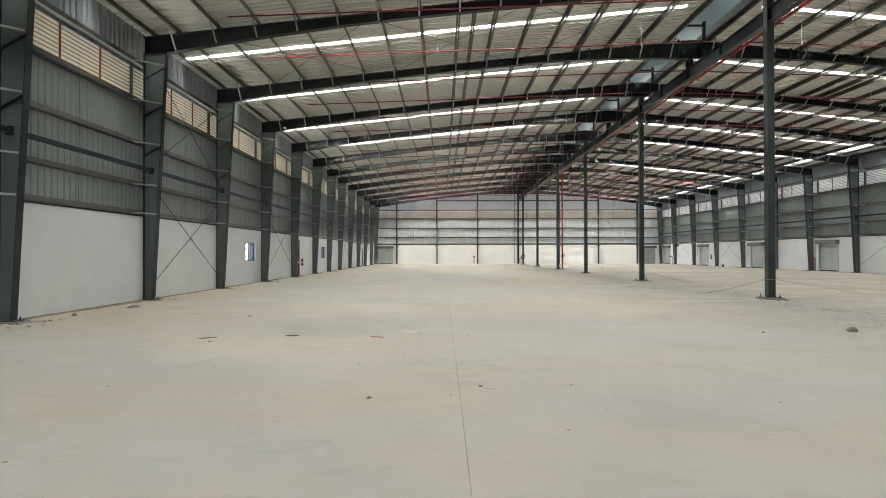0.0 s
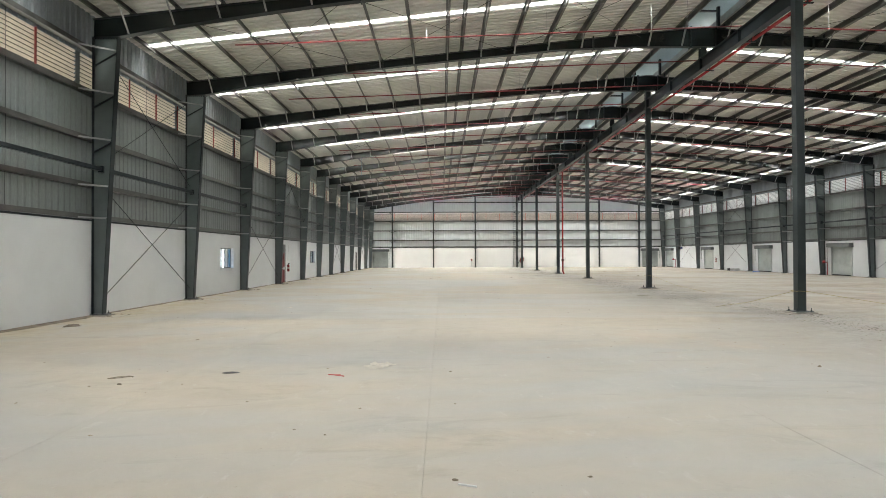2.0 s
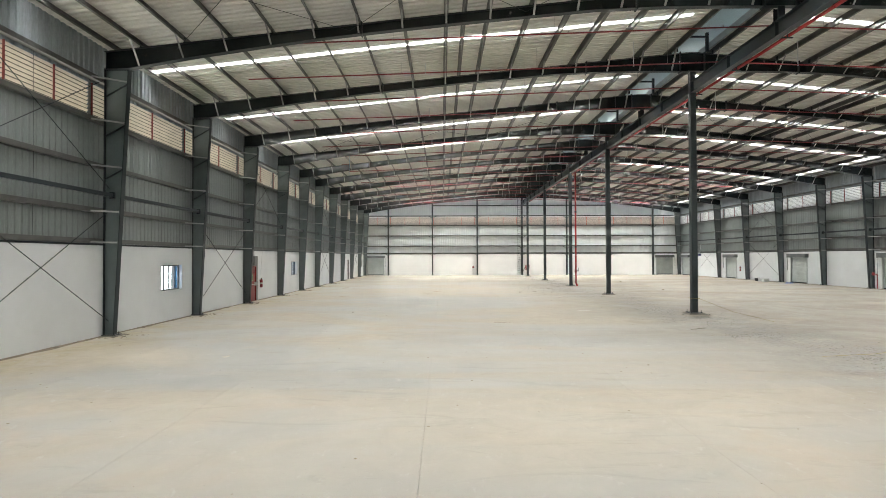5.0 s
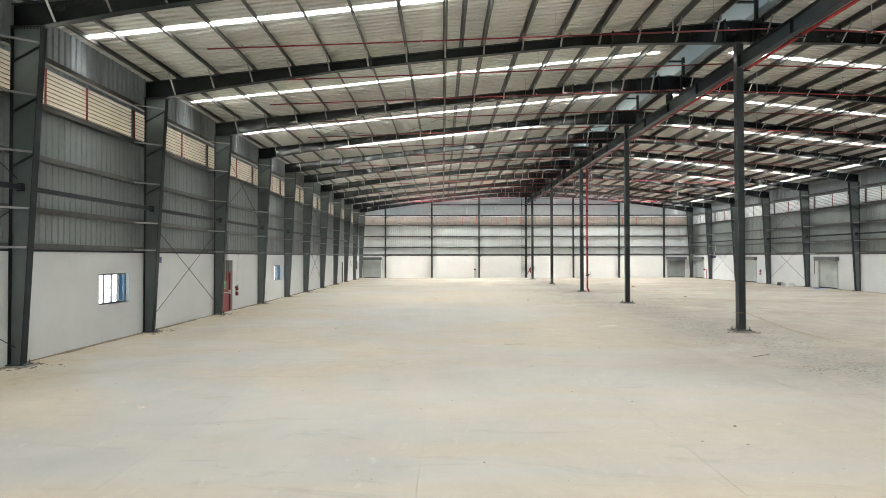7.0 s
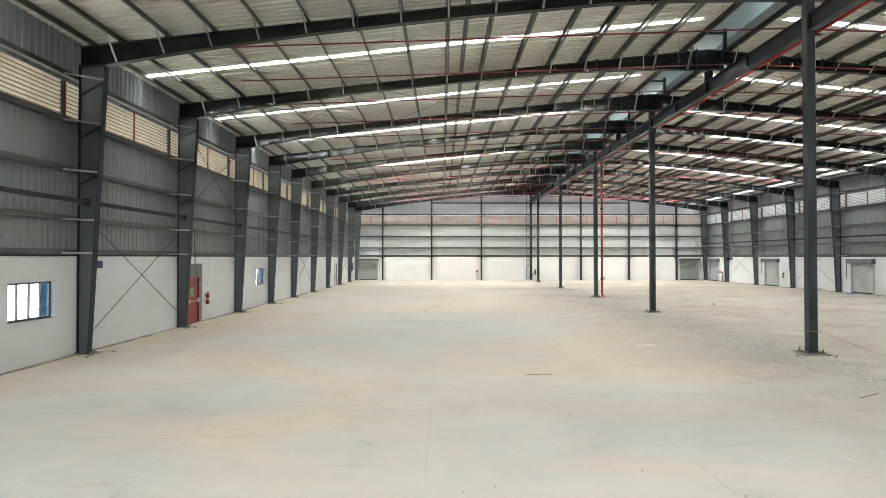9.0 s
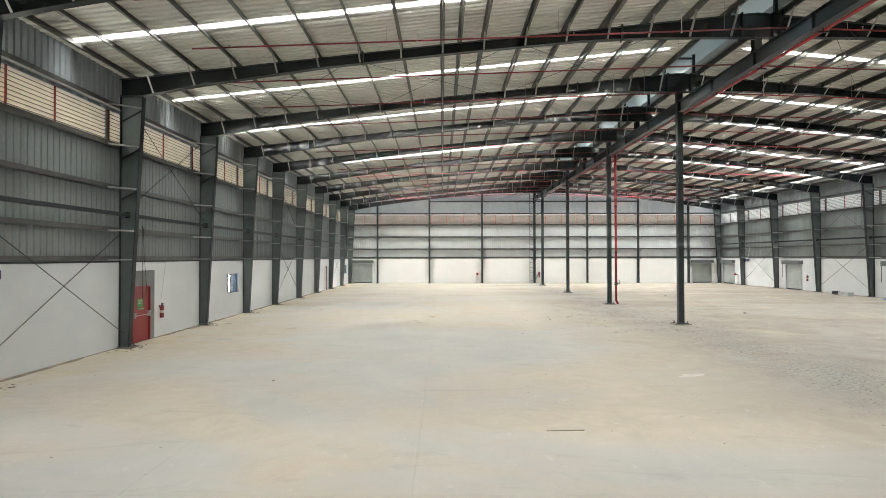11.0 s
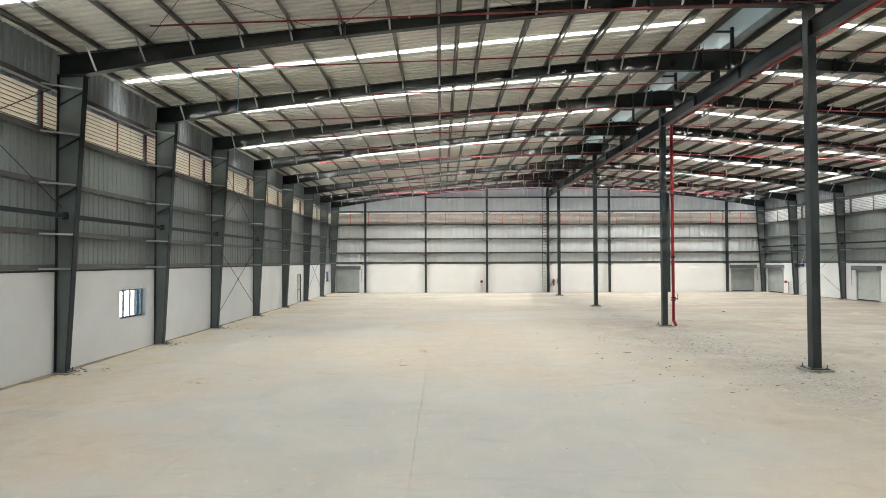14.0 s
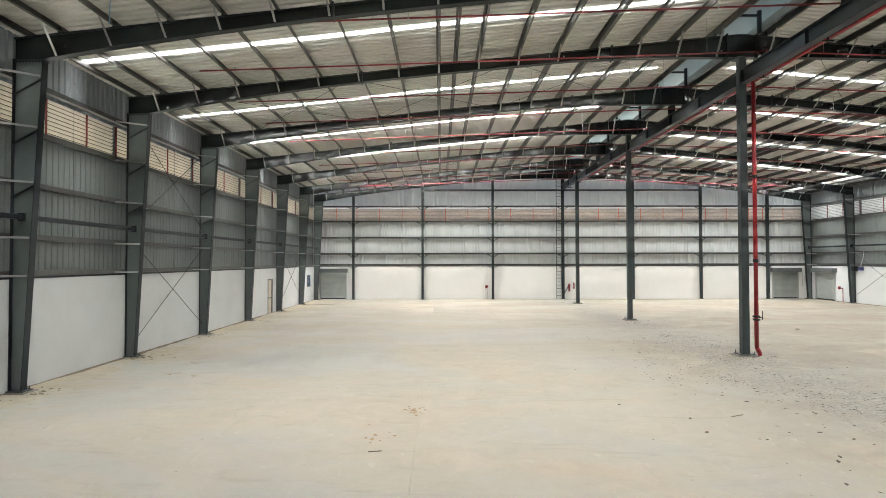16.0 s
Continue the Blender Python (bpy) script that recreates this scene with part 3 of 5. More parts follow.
# ---- steel columns of the long walls ----
def wall_column():
    col = thing("steel_column", "dark grey tapered steel wall column on bolted base plate", "column", group="wall columns")
    top = 8.86

    def depth(z):
        return 0.34 + (0.80 - 0.34) * z / top
    b, tf, z0 = 0.11, 0.012, 0.06
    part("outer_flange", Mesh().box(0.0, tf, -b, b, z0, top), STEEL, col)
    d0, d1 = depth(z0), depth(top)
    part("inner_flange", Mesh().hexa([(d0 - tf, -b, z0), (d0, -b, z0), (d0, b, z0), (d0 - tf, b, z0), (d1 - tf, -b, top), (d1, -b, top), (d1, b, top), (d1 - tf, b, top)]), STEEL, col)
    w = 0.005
    part("web", Mesh().hexa([(tf, -w, z0), (d0 - tf, -w, z0), (d0 - tf, w, z0), (tf, w, z0), (tf, -w, top), (d1 - tf, -w, top), (d1 - tf, w, top), (tf, w, top)]), LIT_WEB, col)
    part("base_plate", Mesh().box(-0.0, 0.46, -0.19, 0.19, 0.035, 0.06), STEEL, col)
    m = Mesh().rounded(-0.0, 0.55, -0.27, 0.27, 0.0, 0.035, 0.012)
    part("grout_bed", m, PLINTH, col, "rough grout under the base plate")
    for x in (0.07, 0.39):
        for y in (-0.14, 0.14):
            part("anchor_bolt", Mesh().rod((x, y, 0.06), (x, y, 0.09), 0.022, 6).rod((x, y, 0.06), (x, y, 0.15), 0.011, 6), STEEL, col)
    part("cap_plate", Mesh().box(0.0, 0.84, -0.12, 0.12, top, top + 0.016), STEEL, col)
    m = Mesh()
    for i in range(9):
        for y in (-0.07, 0.07):
            x = 0.08 + i * 0.085
            m.rod((x, y, top - 0.04), (x, y, top), 0.016, 6)
    part("cap_bolts", m, STEEL, col)
    for z in LEVELS[1:] + LEVELS[:1]:
        d = depth(z)
        m = Mesh()
        m.hexa([(d - 0.01, -b - 0.004, z), (d - 0.01, -b - 0.05, z), (0.0, -0.78, z), (0.0, -0.68, z), (d - 0.01, -b - 0.004, z + 0.006), (d - 0.01, -b - 0.05, z + 0.006), (0.0, -0.78, z + 0.006), (0.0, -0.68, z + 0.006)])
        m.hexa([(d - 0.01, -b - 0.044, z - 0.05), (d - 0.01, -b - 0.05, z - 0.05), (0.0, -0.78, z - 0.05), (0.0, -0.774, z - 0.05), (d - 0.01, -b - 0.044, z), (d - 0.01, -b - 0.05, z), (0.0, -0.78, z), (0.0, -0.774, z)])
        part("flange_brace", m, GALV, col, "pale galvanised angle brace")
        if z > 5:
            k, h = d - tf, 0.62 * d
            m = Mesh().hexa([(tf, -0.10, z - h - 0.01), (tf, -0.006, z - h - 0.01), (tf, -0.006, z - h), (tf, -0.10, z - h), (k, -0.10, z - 0.07), (k, -0.006, z - 0.07), (k, -0.006, z - 0.06), (k, -0.10, z - 0.06)])
            part("stiffener", m, STEEL, col)
    return col


first = wall_column()
first.matrix_basis = pose(XL + 0.01, FRAMES[0], 0)
for y in FRAMES[1:]:
    copy_thing(first, pose(XL + 0.01, y if y < 84 else 84.4, 0))
mirrored = None
for y in FRAMES:
    # the right-hand column faces the other way; its braces still run back along the hall
    if mirrored is None:
        mirrored = copy_thing(first, pose(XR - 0.01, y, 0))
        for ob in mirrored.children_recursive:
            ob.data = ob.data.copy()
            ob.data.transform(Matrix.Diagonal((-1, 1, 1, 1)))
            ob.data.flip_normals()
    else:
        copy_thing(mirrored, pose(XR - 0.01, y if y < 84 else 84.4, 0))


# ---- rafters ----
PURLIN_U = [0.95 + 1.46 * i for i in range(15)]


def rafter_web(side, seed):
    """The thin web plate, buckled between the purlin braces as it was welded."""
    nu, nz, t = 150, 8, 0.014
    m, pts = Mesh(), []
    for face in (-1, 1):
        for i in range(nu + 1):
            u = 22.56 * i / nu
            lo, hi = rafter_low(u) + t, rafter_top(u) - t
            big = 0.65 + 0.8 * noise.noise(Vector((u * 0.45, seed * 7.3, side)))
            wave = math.sin(2 * math.pi * u / 0.9 + 2.2 * noise.noise(Vector((u * 0.35, seed * 3.1, 5.0 + side))))
            for j in range(nz + 1):
                v = j / nz
                d = 0.0105 * big * wave * math.sin(math.pi * v) + 0.003 * noise.noise(Vector((u * 0.7, v * 0.8, seed * 2.7 + side))) * math.sin(math.pi * v)
                pts.append((side * u, 0.005 * face + d, lo + (hi - lo) * v))
    w, k = nz + 1, (nu + 1) * (nz + 1)
    fs = [(f + i * w + j, f + (i + 1) * w + j, f + (i + 1) * w + j + 1, f + i * w + j + 1) for f in (0, k) for i in range(nu) for j in range(nz)]
    return m.add(pts, fs)


def rafter():
    r = thing("rafter", "dark glossy tapered steel rafter with pale flange braces", "rafter", group="roof rafters")
    us = [0.0, 1.0, 2.2, 4, 6.2, 8.5, 10.7, 13, 15.2, 17.5, 19.66, 21.0, 21.77, 22.56]
    b, t = 0.115, 0.014
    def strip(half, lo, hi):
        """One welded plate along the curve."""
        m, k = Mesh(), len(us)
        pts = []
        for u in us:
            pts += [(-u, -half, lo(u)), (-u, half, lo(u)), (-u, half, hi(u)), (-u, -half, hi(u))]
        fs = [(4 * i + j, 4 * i + (j + 1) % 4, 4 * i + 4 + (j + 1) % 4, 4 * i + 4 + j) for i in range(k - 1) for j in range(4)]
        return m.add(pts, fs + [(0, 1, 2, 3), (4 * k - 1, 4 * k - 2, 4 * k - 3, 4 * k - 4)])
    top = strip(b, lambda u: rafter_top(u) - t, rafter_top)
    low = strip(b, rafter_low, lambda u: rafter_low(u) + t)
    part("top_flange", top, STEEL, r)
    part("bottom_flange", low, STEEL, r)
    part("web", rafter_web(-1, 0), GLOSS, r, smooth=True)
    for u in (4.8, 14.0, 0.55):
        m = Mesh()
        m.box(-u - 0.02, -u + 0.02, -b - 0.02, b + 0.02, rafter_low(u) - 0.05, rafter_top(u) + 0.06)
        for i in range(6):
            z = rafter_low(u) + 0.02 + i * (rafter_top(u) - rafter_low(u) - 0.02) / 5
            for y in (-0.09, 0.09):
                m.rod((-u - 0.045, y, z), (-u + 0.045, y, z), 0.017, 6)
        part("splice_plate", m, STEEL, r)
    for u in PURLIN_U:
        lo, hi = Vector((-u, -b - 0.003, rafter_low(u) + 0.02)), Vector((-u, -0.68, roof_z(u) + 0.05))
        m = Mesh().sweep([(-0.03, -0.003), (0.03, -0.003), (0.03, 0.003), (-0.024, 0.003), (-0.024, 0.05), (-0.03, 0.05)], lo, hi)
        part("flange_brace", m, GALV, r, "pale galvanised angle brace")
        part("purlin_cleat", Mesh().box(-u - 0.004, -u + 0.004, -0.07, 0.07, rafter_top(u), roof_z(u) + 0.17), STEEL, r)
    return r


first = rafter()
right = copy_thing(first, pose(XC, FRAMES[0], 0))
first.matrix_basis = pose(XC, FRAMES[0], 0)
for ob in right.children_recursive:
    ob.data = ob.data.copy()
    ob.data.transform(Matrix.Diagonal((-1, 1, 1, 1)))
    ob.data.flip_normals()
webs = {(side, k): rafter_web(side, k).data("web", GLOSS, True) for side in (-1, 1) for k in range(5)}
for i, y in enumerate(FRAMES):
    for side, model in ((-1, first), (1, right)):
        r = model if i == 0 else copy_thing(model, pose(XC, y, 0))
        for ob in r.children:
            if ob.name.split(".")[0] == "web":
                ob.data = webs[side, (i * 3 + side) % 5]

# ---- purlins: one cold-formed section over every bay pair ----
EXTRA_U = [5.4, 10.55]
purlin_mesh = Mesh()
n = 12
prof = [(0, 0), (0.07, 0), (0.07, 0.02), (0.064, 0.02), (0.064, 0.006), (0.006, 0.006), (0.006, 0.2), (-0.064, 0.2), (-0.064, 0.18), (-0.058, 0.18), (-0.058, 0.194), (0, 0.194)]
for y0, y1 in [(YB, YE)]:
    pts = [(p, y0, q) for p, q in prof] + [(p, y1, q) for p, q in prof]
    purlin_mesh.add(pts, [(j, (j + 1) % n, n + (j + 1) % n, n + j) for j in range(n)])
purlin_data = purlin_mesh.data("purlin", PURLIN)
for side in (-1, 1):
    for u in PURLIN_U + EXTRA_U + [22.3]:
        ob = new("purlin", purlin_data)
        slope = math.degrees(math.atan((roof_z(u - 0.5) - roof_z(u + 0.5))))
        ob.matrix_basis = pose(XC + side * u, 0, roof_z(u) + 0.03, 0, side * slope, 0)
        tagged(ob, "dark grey cold-formed steel roof purlin", "purlin", "roof purlins")


# ---- roof sheets: ribs run up the slope ----
def roof_strip(m, side, y0, y1, u0, u1, lift=0.0):
    pitch, deep = 0.27, 0.075
    k = max(1, round((y1 - y0) / pitch))
    p = (y1 - y0) / k
    line = []
    for i in range(k):
        s = y0 + i * p
        line += [(s, 0), (s + p * 0.55, 0), (s + p * 0.66, deep), (s + p * 0.86, deep)]
    line.append((y1, 0))
    nu = max(2, round((u1 - u0) / 1.8) + 1)
    us = [u0 + (u1 - u0) * i / (nu - 1) for i in range(nu)]
    pts = [(XC + side * u, s, roof_z(u) + 0.245 + d + lift) for u in us for s, d in line]
    w = len(line)
    return m.add(pts, [(i * w + j, i * w + j + 1, (i + 1) * w + j + 1, (i + 1) * w + j) for i in range(nu - 1) for j in range(w - 1)])


VENT = 0.75
roof = Mesh()


def rooflight(side, y0, y1, u0, u1):
    pane = Mesh()
    roof_strip(pane, side, y0 - 0.06, y1 + 0.06, u0 - 0.1, u1 + 0.1, 0.012)
    ob = part("skylight", pane, SKYPANE)
    ob.visible_shadow = False
    tagged(ob, "bright translucent ribbed rooflight sheet between purlins", "skylight", "roof skylights")


for side in (-1, 1):
    for y0, y1 in [(a, b) for a, b in zip([YB - 0.4] + FRAMES[:-1], FRAMES[:-1] + [YE + 0.4])]:
        ys = skylight_y(max(y0, YB), min(y1, FRAMES[-1]))
        lit = ys > 0
        u1 = SKY_U1 if side < 0 else EAVE_U0 - 0.2
        edge = HALF + 0.75 if side < 0 else EAVE_U0
        roof_strip(roof, side, y0, ys - SKY_W / 2, VENT, edge)
        roof_strip(roof, side, ys + SKY_W / 2, y1, VENT, edge)
        roof_strip(roof, side, ys - SKY_W / 2, ys + SKY_W / 2, VENT, SKY_U0)
        roof_strip(roof, side, ys - SKY_W / 2, ys + SKY_W / 2, u1, edge)
        if lit:
            rooflight(side, ys - SKY_W / 2, ys + SKY_W / 2, SKY_U0, u1)
        else:
            roof_strip(roof, side, ys - SKY_W / 2, ys + SKY_W / 2, SKY_U0, u1)
        if side > 0:
            roof_strip(roof, side, y0, y1, EAVE_U1, HALF + 0.75)
            roof_strip(roof, side, y0, y0 + 0.4, EAVE_U0, EAVE_U1)
            roof_strip(roof, side, y1 - 0.4, y1, EAVE_U0, EAVE_U1)
            rooflight(side, y0 + 0.4, y1 - 0.4, EAVE_U0, EAVE_U1)
roof_ob = part("ceiling", roof, ROOF)
tagged(roof_ob, "off-white ribbed metal roof sheeting seen from below", "roof", kind="structure")

VENTCAP = mat("pale_blue_translucent_cap", (0.30, 0.40, 0.43), 0.35, vary=0.1, scale=0.6, fine=30, bump=0.06, stretch=(1, 0.3, 1))
# ridge ventilator: upstands, posts and a cap
vent = thing("ridge_ventilator", "grey sheet-metal ridge ventilator with pale bluish cap over the ridge slot", "ventilator")
for side in (-1, 1):
    x = XC + side * VENT
    part("upstand", Mesh().box(min(x, x + side * 0.02), max(x, x + side * 0.02), YB, YE, 11.95, 12.25), GALV, vent)
    m = Mesh()
    part("cap_sheet", Mesh().hexa([(XC, YB, 12.9), (XC + side * 1.5, YB, 12.65), (XC + side * 1.5, YE, 12.65), (XC, YE, 12.9), (XC, YB, 12.92), (XC + side * 1.5, YB, 12.67), (XC + side * 1.5, YE, 12.67), (XC, YE, 12.92)]), VENTCAP, vent)
for y in FRAMES:
    for x in (-0.7, 0.7):
        part("post", Mesh().box(XC + x - 0.06, XC + x + 0.06, y - 0.06, y + 0.06, 11.85, 12.72), STEEL, vent)
    part("cross_bar", Mesh().box(XC - 0.7, XC + 0.7, y - 0.04, y + 0.04, 12.5, 12.58), STEEL, vent)


# ---- centre columns and the beam that they carry ----
def centre_column():
    col = thing("centre_column", "dark grey square steel column on grouted base plate", "column", group="centre columns")
    part("shaft", Mesh().rounded(-0.13, 0.13, -0.13, 0.13, 0.08, 10.9, 0.012), LIT_STEEL, col)
    part("base_plate", Mesh().box(-0.27, 0.27, -0.27, 0.27, 0.05, 0.08), LIT_STEEL, col)
    part("grout_bed", Mesh().rounded(-0.36, 0.36, -0.36, 0.36, 0.0, 0.05, 0.02), PLINTH, col, "rough grout under the base plate")
    for x in (-0.22, 0.22):
        for y in (-0.22, 0.22):
            part("anchor_bolt", Mesh().rod((x, y, 0.08), (x, y, 0.11), 0.025, 6).rod((x, y, 0.08), (x, y, 0.19), 0.012, 6), LIT_STEEL, col)
    part("cap_plate", Mesh().box(-0.24, 0.24, -0.24, 0.24, 10.9, 10.945), LIT_STEEL, col)
    return col


CENTRE = [y for i, y in enumerate(FRAMES) if i % 2 == 1 and y < 80]
first = centre_column()
first.matrix_basis = pose(XC, CENTRE[0], 0)
for y in CENTRE[1:]:
    copy_thing(first, pose(XC, y, 0))
ends = [YB] + CENTRE + [YE]
for a, b in zip(ends, ends[1:]):
    a, b = a + 0.18, b - 0.18
    beam = thing("jack_beam", "deep dark grey steel beam between the centre columns", "beam", group="ridge beams")
    part("web", Mesh().box(XC - 0.006, XC + 0.006, a, b, 9.97, 10.45), STEEL, beam)
    part("top_flange", Mesh().box(XC - 0.13, XC + 0.13, a, b, 10.45, 10.47), STEEL, beam)
    part("bottom_flange", Mesh().box(XC - 0.13, XC + 0.13, a, b, 9.95, 9.97), STEEL, beam)
    k = max(2, round((b - a) / 3.1))
    for i in range(k + 1):
        y = a + (b - a) * i / k
        part("stiffener", Mesh().box(XC - 0.12, XC + 0.12, y - 0.006, y + 0.006, 9.97, 10.45), STEEL, beam)

for y in FRAMES:
    if y not in CENTRE:
        stub = thing("stub_post", "short dark steel stub between ridge beam and rafter", "post", (XC, y, 0), "rafter stubs")
        part("web", Mesh().box(-0.005, 0.005, -0.12, 0.12, 10.49, 10.93), STEEL, stub)
        part("flange", Mesh().box(-0.12, 0.12, -0.135, -0.12, 10.49, 10.93), STEEL, stub)
        part("flange", Mesh().box(-0.12, 0.12, 0.12, 0.135, 10.49, 10.93), STEEL, stub)
        part("base_plate", Mesh().box(-0.14, 0.14, -0.16, 0.16, 10.47, 10.49), STEEL, stub)

# columns of the end wall
for x in EC[1:-1]:
    col = thing("end_wall_column", "dark grey steel I-column against the end wall", "column", (x, YE, 0), "end wall columns")
    top = roof_z(abs(x - XC)) - 0.03
    part("web", Mesh().box(-0.005, 0.005, -0.24, -0.03, 0.03, top), LIT_STEEL, col)
    part("flange", Mesh().box(-0.10, 0.10, -0.255, -0.24, 0.03, top), LIT_STEEL, col)
    part("flange", Mesh().box(-0.10, 0.10, -0.03, -0.012, 0.03, top), LIT_STEEL, col)
    part("base_plate", Mesh().box(-0.16, 0.16, -0.32, -0.01, 0.0, 0.03), LIT_STEEL, col)
    for z in LEVELS:
        for s in (-1, 1):
            m = Mesh().hexa([(s * 0.1, -0.25, z - 0.3), (s * 0.1, -0.2, z - 0.3), (s * 0.56, -0.01, z - 0.03), (s * 0.5, -0.01, z - 0.03), (s * 0.1, -0.25, z - 0.24), (s * 0.1, -0.2, z - 0.24), (s * 0.56, -0.01, z + 0.03), (s * 0.5, -0.01, z + 0.03)])
            part("flange_brace", m, LIT_STEEL, col)

# longitudinal strut between the wall columns
for side, x in ((1, XL + 0.28), (-1, XR - 0.28)):
    for y0, y1 in zip(FRAMES, FRAMES[1:]):
        st = thing("strut", "dark grey tubular strut between wall columns", "strut", (x, 0, 0), "wall struts")
        part("tube", Mesh().rounded(-0.055, 0.055, y0 + 0.02, min(y1, 84.3) - 0.02, 4.6, 4.73, 0.012), STEEL, st)
        part("end_plate", Mesh().box(-0.075, 0.075, y1 - 0.1, y1 - 0.02, 4.56, 4.77), STEEL, st)


# ---- rod bracing ----
def rods(name, pts, label, group, r=0.012):
    b = thing(name, label, "brace", group=group)
    for a, c in pts:
        part("rod", Mesh().rod(a, c, r, 6), STEEL, b)


F0 = FRAMES.index(10.65)


def fy(k):
    return FRAMES[F0 + k]


for x, bays_low, bays_high in ((XL + 0.2, (1, 3, 7, 10), (1, 4, 7)), (XR - 0.2, (4, 8, 10), (4, 8))):
    for k in bays_low:
        a, b = fy(k), fy(k + 1)
        rods("wall_brace", [((x, a + 0.1, 0.5), (x, b - 0.1, 4.15)), ((x, a + 0.1, 4.15), (x, b - 0.1, 0.5))], "thin dark crossed steel bracing rods on the wall", "wall bracing")
    for k in bays_high:
        a, b = fy(k), fy(k + 1)
        rods("wall_brace", [((x, a + 0.1, 4.9), (x, b - 0.1, 8.6)), ((x, a + 0.1, 8.6), (x, b - 0.1, 4.9))], "thin dark crossed steel bracing rods on the wall", "wall bracing")
for k in (1, 4, 7, 10):
    for u0, u1 in ((20.2, 14.4), (14.4, 8.5), (8.5, 2.7)):
        a, b = fy(k), fy(k + 1)
        for s in (-1, 1):
            rods("roof_brace", [((XC + s * u0, a, roof_z(u0) - 0.2), (XC + s * u1, b, roof_z(u1) - 0.2)), ((XC + s * u0, b, roof_z(u0) - 0.2), (XC + s * u1, a, roof_z(u1) - 0.2))], "thin dark crossed bracing rods under the roof", "roof bracing", 0.009)

# thin pale line added under each rooflight, along the purlin feet
for y0, y1 in BAYS:
    ys = skylight_y(y0, y1)
    if ys > 0:
        wire = thing("earthing_wire", "thin pale line under the purlins", "wire", group="earthing wires")
        pts = [(XC - u, ys, roof_z(u) + 0.01) for u in (21.8, 15.0, 10.85, 6.2, 2.0)]
        part("wire", Mesh().pipe(pts, 0.004, 5), GALV, wire)

# ---- sprinkler pipes ----
PIPES = [-5.6, -1.9, 1.8, 5.5, 9.1, 12.8, 16.5, 20.6, 24.4, 28.0, 31.5, 34.95, 38.45, 42.1, 45.65, 49.2, 52.75, 56.45, 59.9, 63.9, 67.8, 71.4, 75.0, 78.6, 82.2]


def pipe_z(u):
    return 10.62 - 0.035 * u


for i, y in enumerate(PIPES):
    sp = thing("sprinkler_pipe", "thin red sprinkler pipe hung under the roof", "pipe", group="sprinkler pipes")
    ua, ub = 19.3, 19.3
    part("tube", Mesh().pipe([(XC - ua, y, pipe_z(ua)), (XC, y, pipe_z(0)), (XC + ub, y, pipe_z(ub))], 0.027, 8), REDP, sp, smooth=True)
    for u in (18.6, 13.0, 7.4, 2.0):
        for s in (-1, 1):
            x, z = XC + s * u, pipe_z(u)
            part("hanger", Mesh().rod((x, y, z), (x, y, roof_z(u) + 0.1), 0.006, 5), GALV, sp)
            part("sprinkler_head", Mesh().rod((x + 0.5, y, z), (x + 0.5, y, z + 0.09), 0.014, 6).rod((x + 0.5, y, z + 0.09), (x + 0.5, y, z + 0.1), 0.035, 8), GALV, sp)
    if i % 2:
        for u in (12.0, 3.4):
            for s in (-1, 1):
                x, z = XC + s * u, pipe_z(u)
                part("drop_tube", Mesh().rod((x, y, z), (x, y, roof_z(u) - 0.05), 0.018, 6).rod((x, y, z - 0.05), (x, y, z), 0.03, 8), ALU, sp, "white drop tube")
MX, MZ = XC + 0.5, 10.1
main = thing("sprinkler_main", "thick red sprinkler main along the ridge beam with riser", "pipe")
part("tube", Mesh().rod((MX, YB + 0.5, MZ), (MX, 80.5, MZ), 0.06, 12), MAINRED, main, smooth=True)
for y in [YB + 3.3 * i for i in range(1, 29)]:
    part("bracket", Mesh().box(MX - 0.37, MX + 0.1, y - 0.03, y + 0.03, MZ - 0.11, MZ - 0.08).box(MX - 0.09, MX - 0.075, y - 0.03, y + 0.03, MZ - 0.1, MZ + 0.1), STEEL, main)
for y in PIPES:
    part("branch", Mesh().rod((MX, y, MZ), (MX, y, pipe_z(0.5)), 0.03, 8), MAINRED, main)
RX, RY = XC + 0.47, fy(7) + 0.05
part("riser", Mesh().pipe([(RX, RY, MZ), (RX, RY, 0.28), (RX + 0.1, RY - 0.02, 0.08), (RX + 0.1, RY - 0.02, 0.0)], 0.075, 12), MAINRED, main, smooth=True)
valve = part("valve", Mesh().rod((RX, RY, 1.28), (RX, RY, 1.34), 0.13, 12).rod((RX, RY, 1.4), (RX, RY, 1.46), 0.13, 12), BLACK, main)
part("lever", Mesh().rod((RX, RY, 1.38), (RX + 0.24, RY, 1.38), 0.018, 6).rod((RX + 0.22, RY, 1.3), (RX + 0.22, RY, 1.62), 0.016, 6), BLACK, valve)
for z in (3.4, 6.5):
    part("coupling", Mesh().rod((RX, RY, z), (RX, RY, z + 0.12), 0.095, 12), BLACK, main)


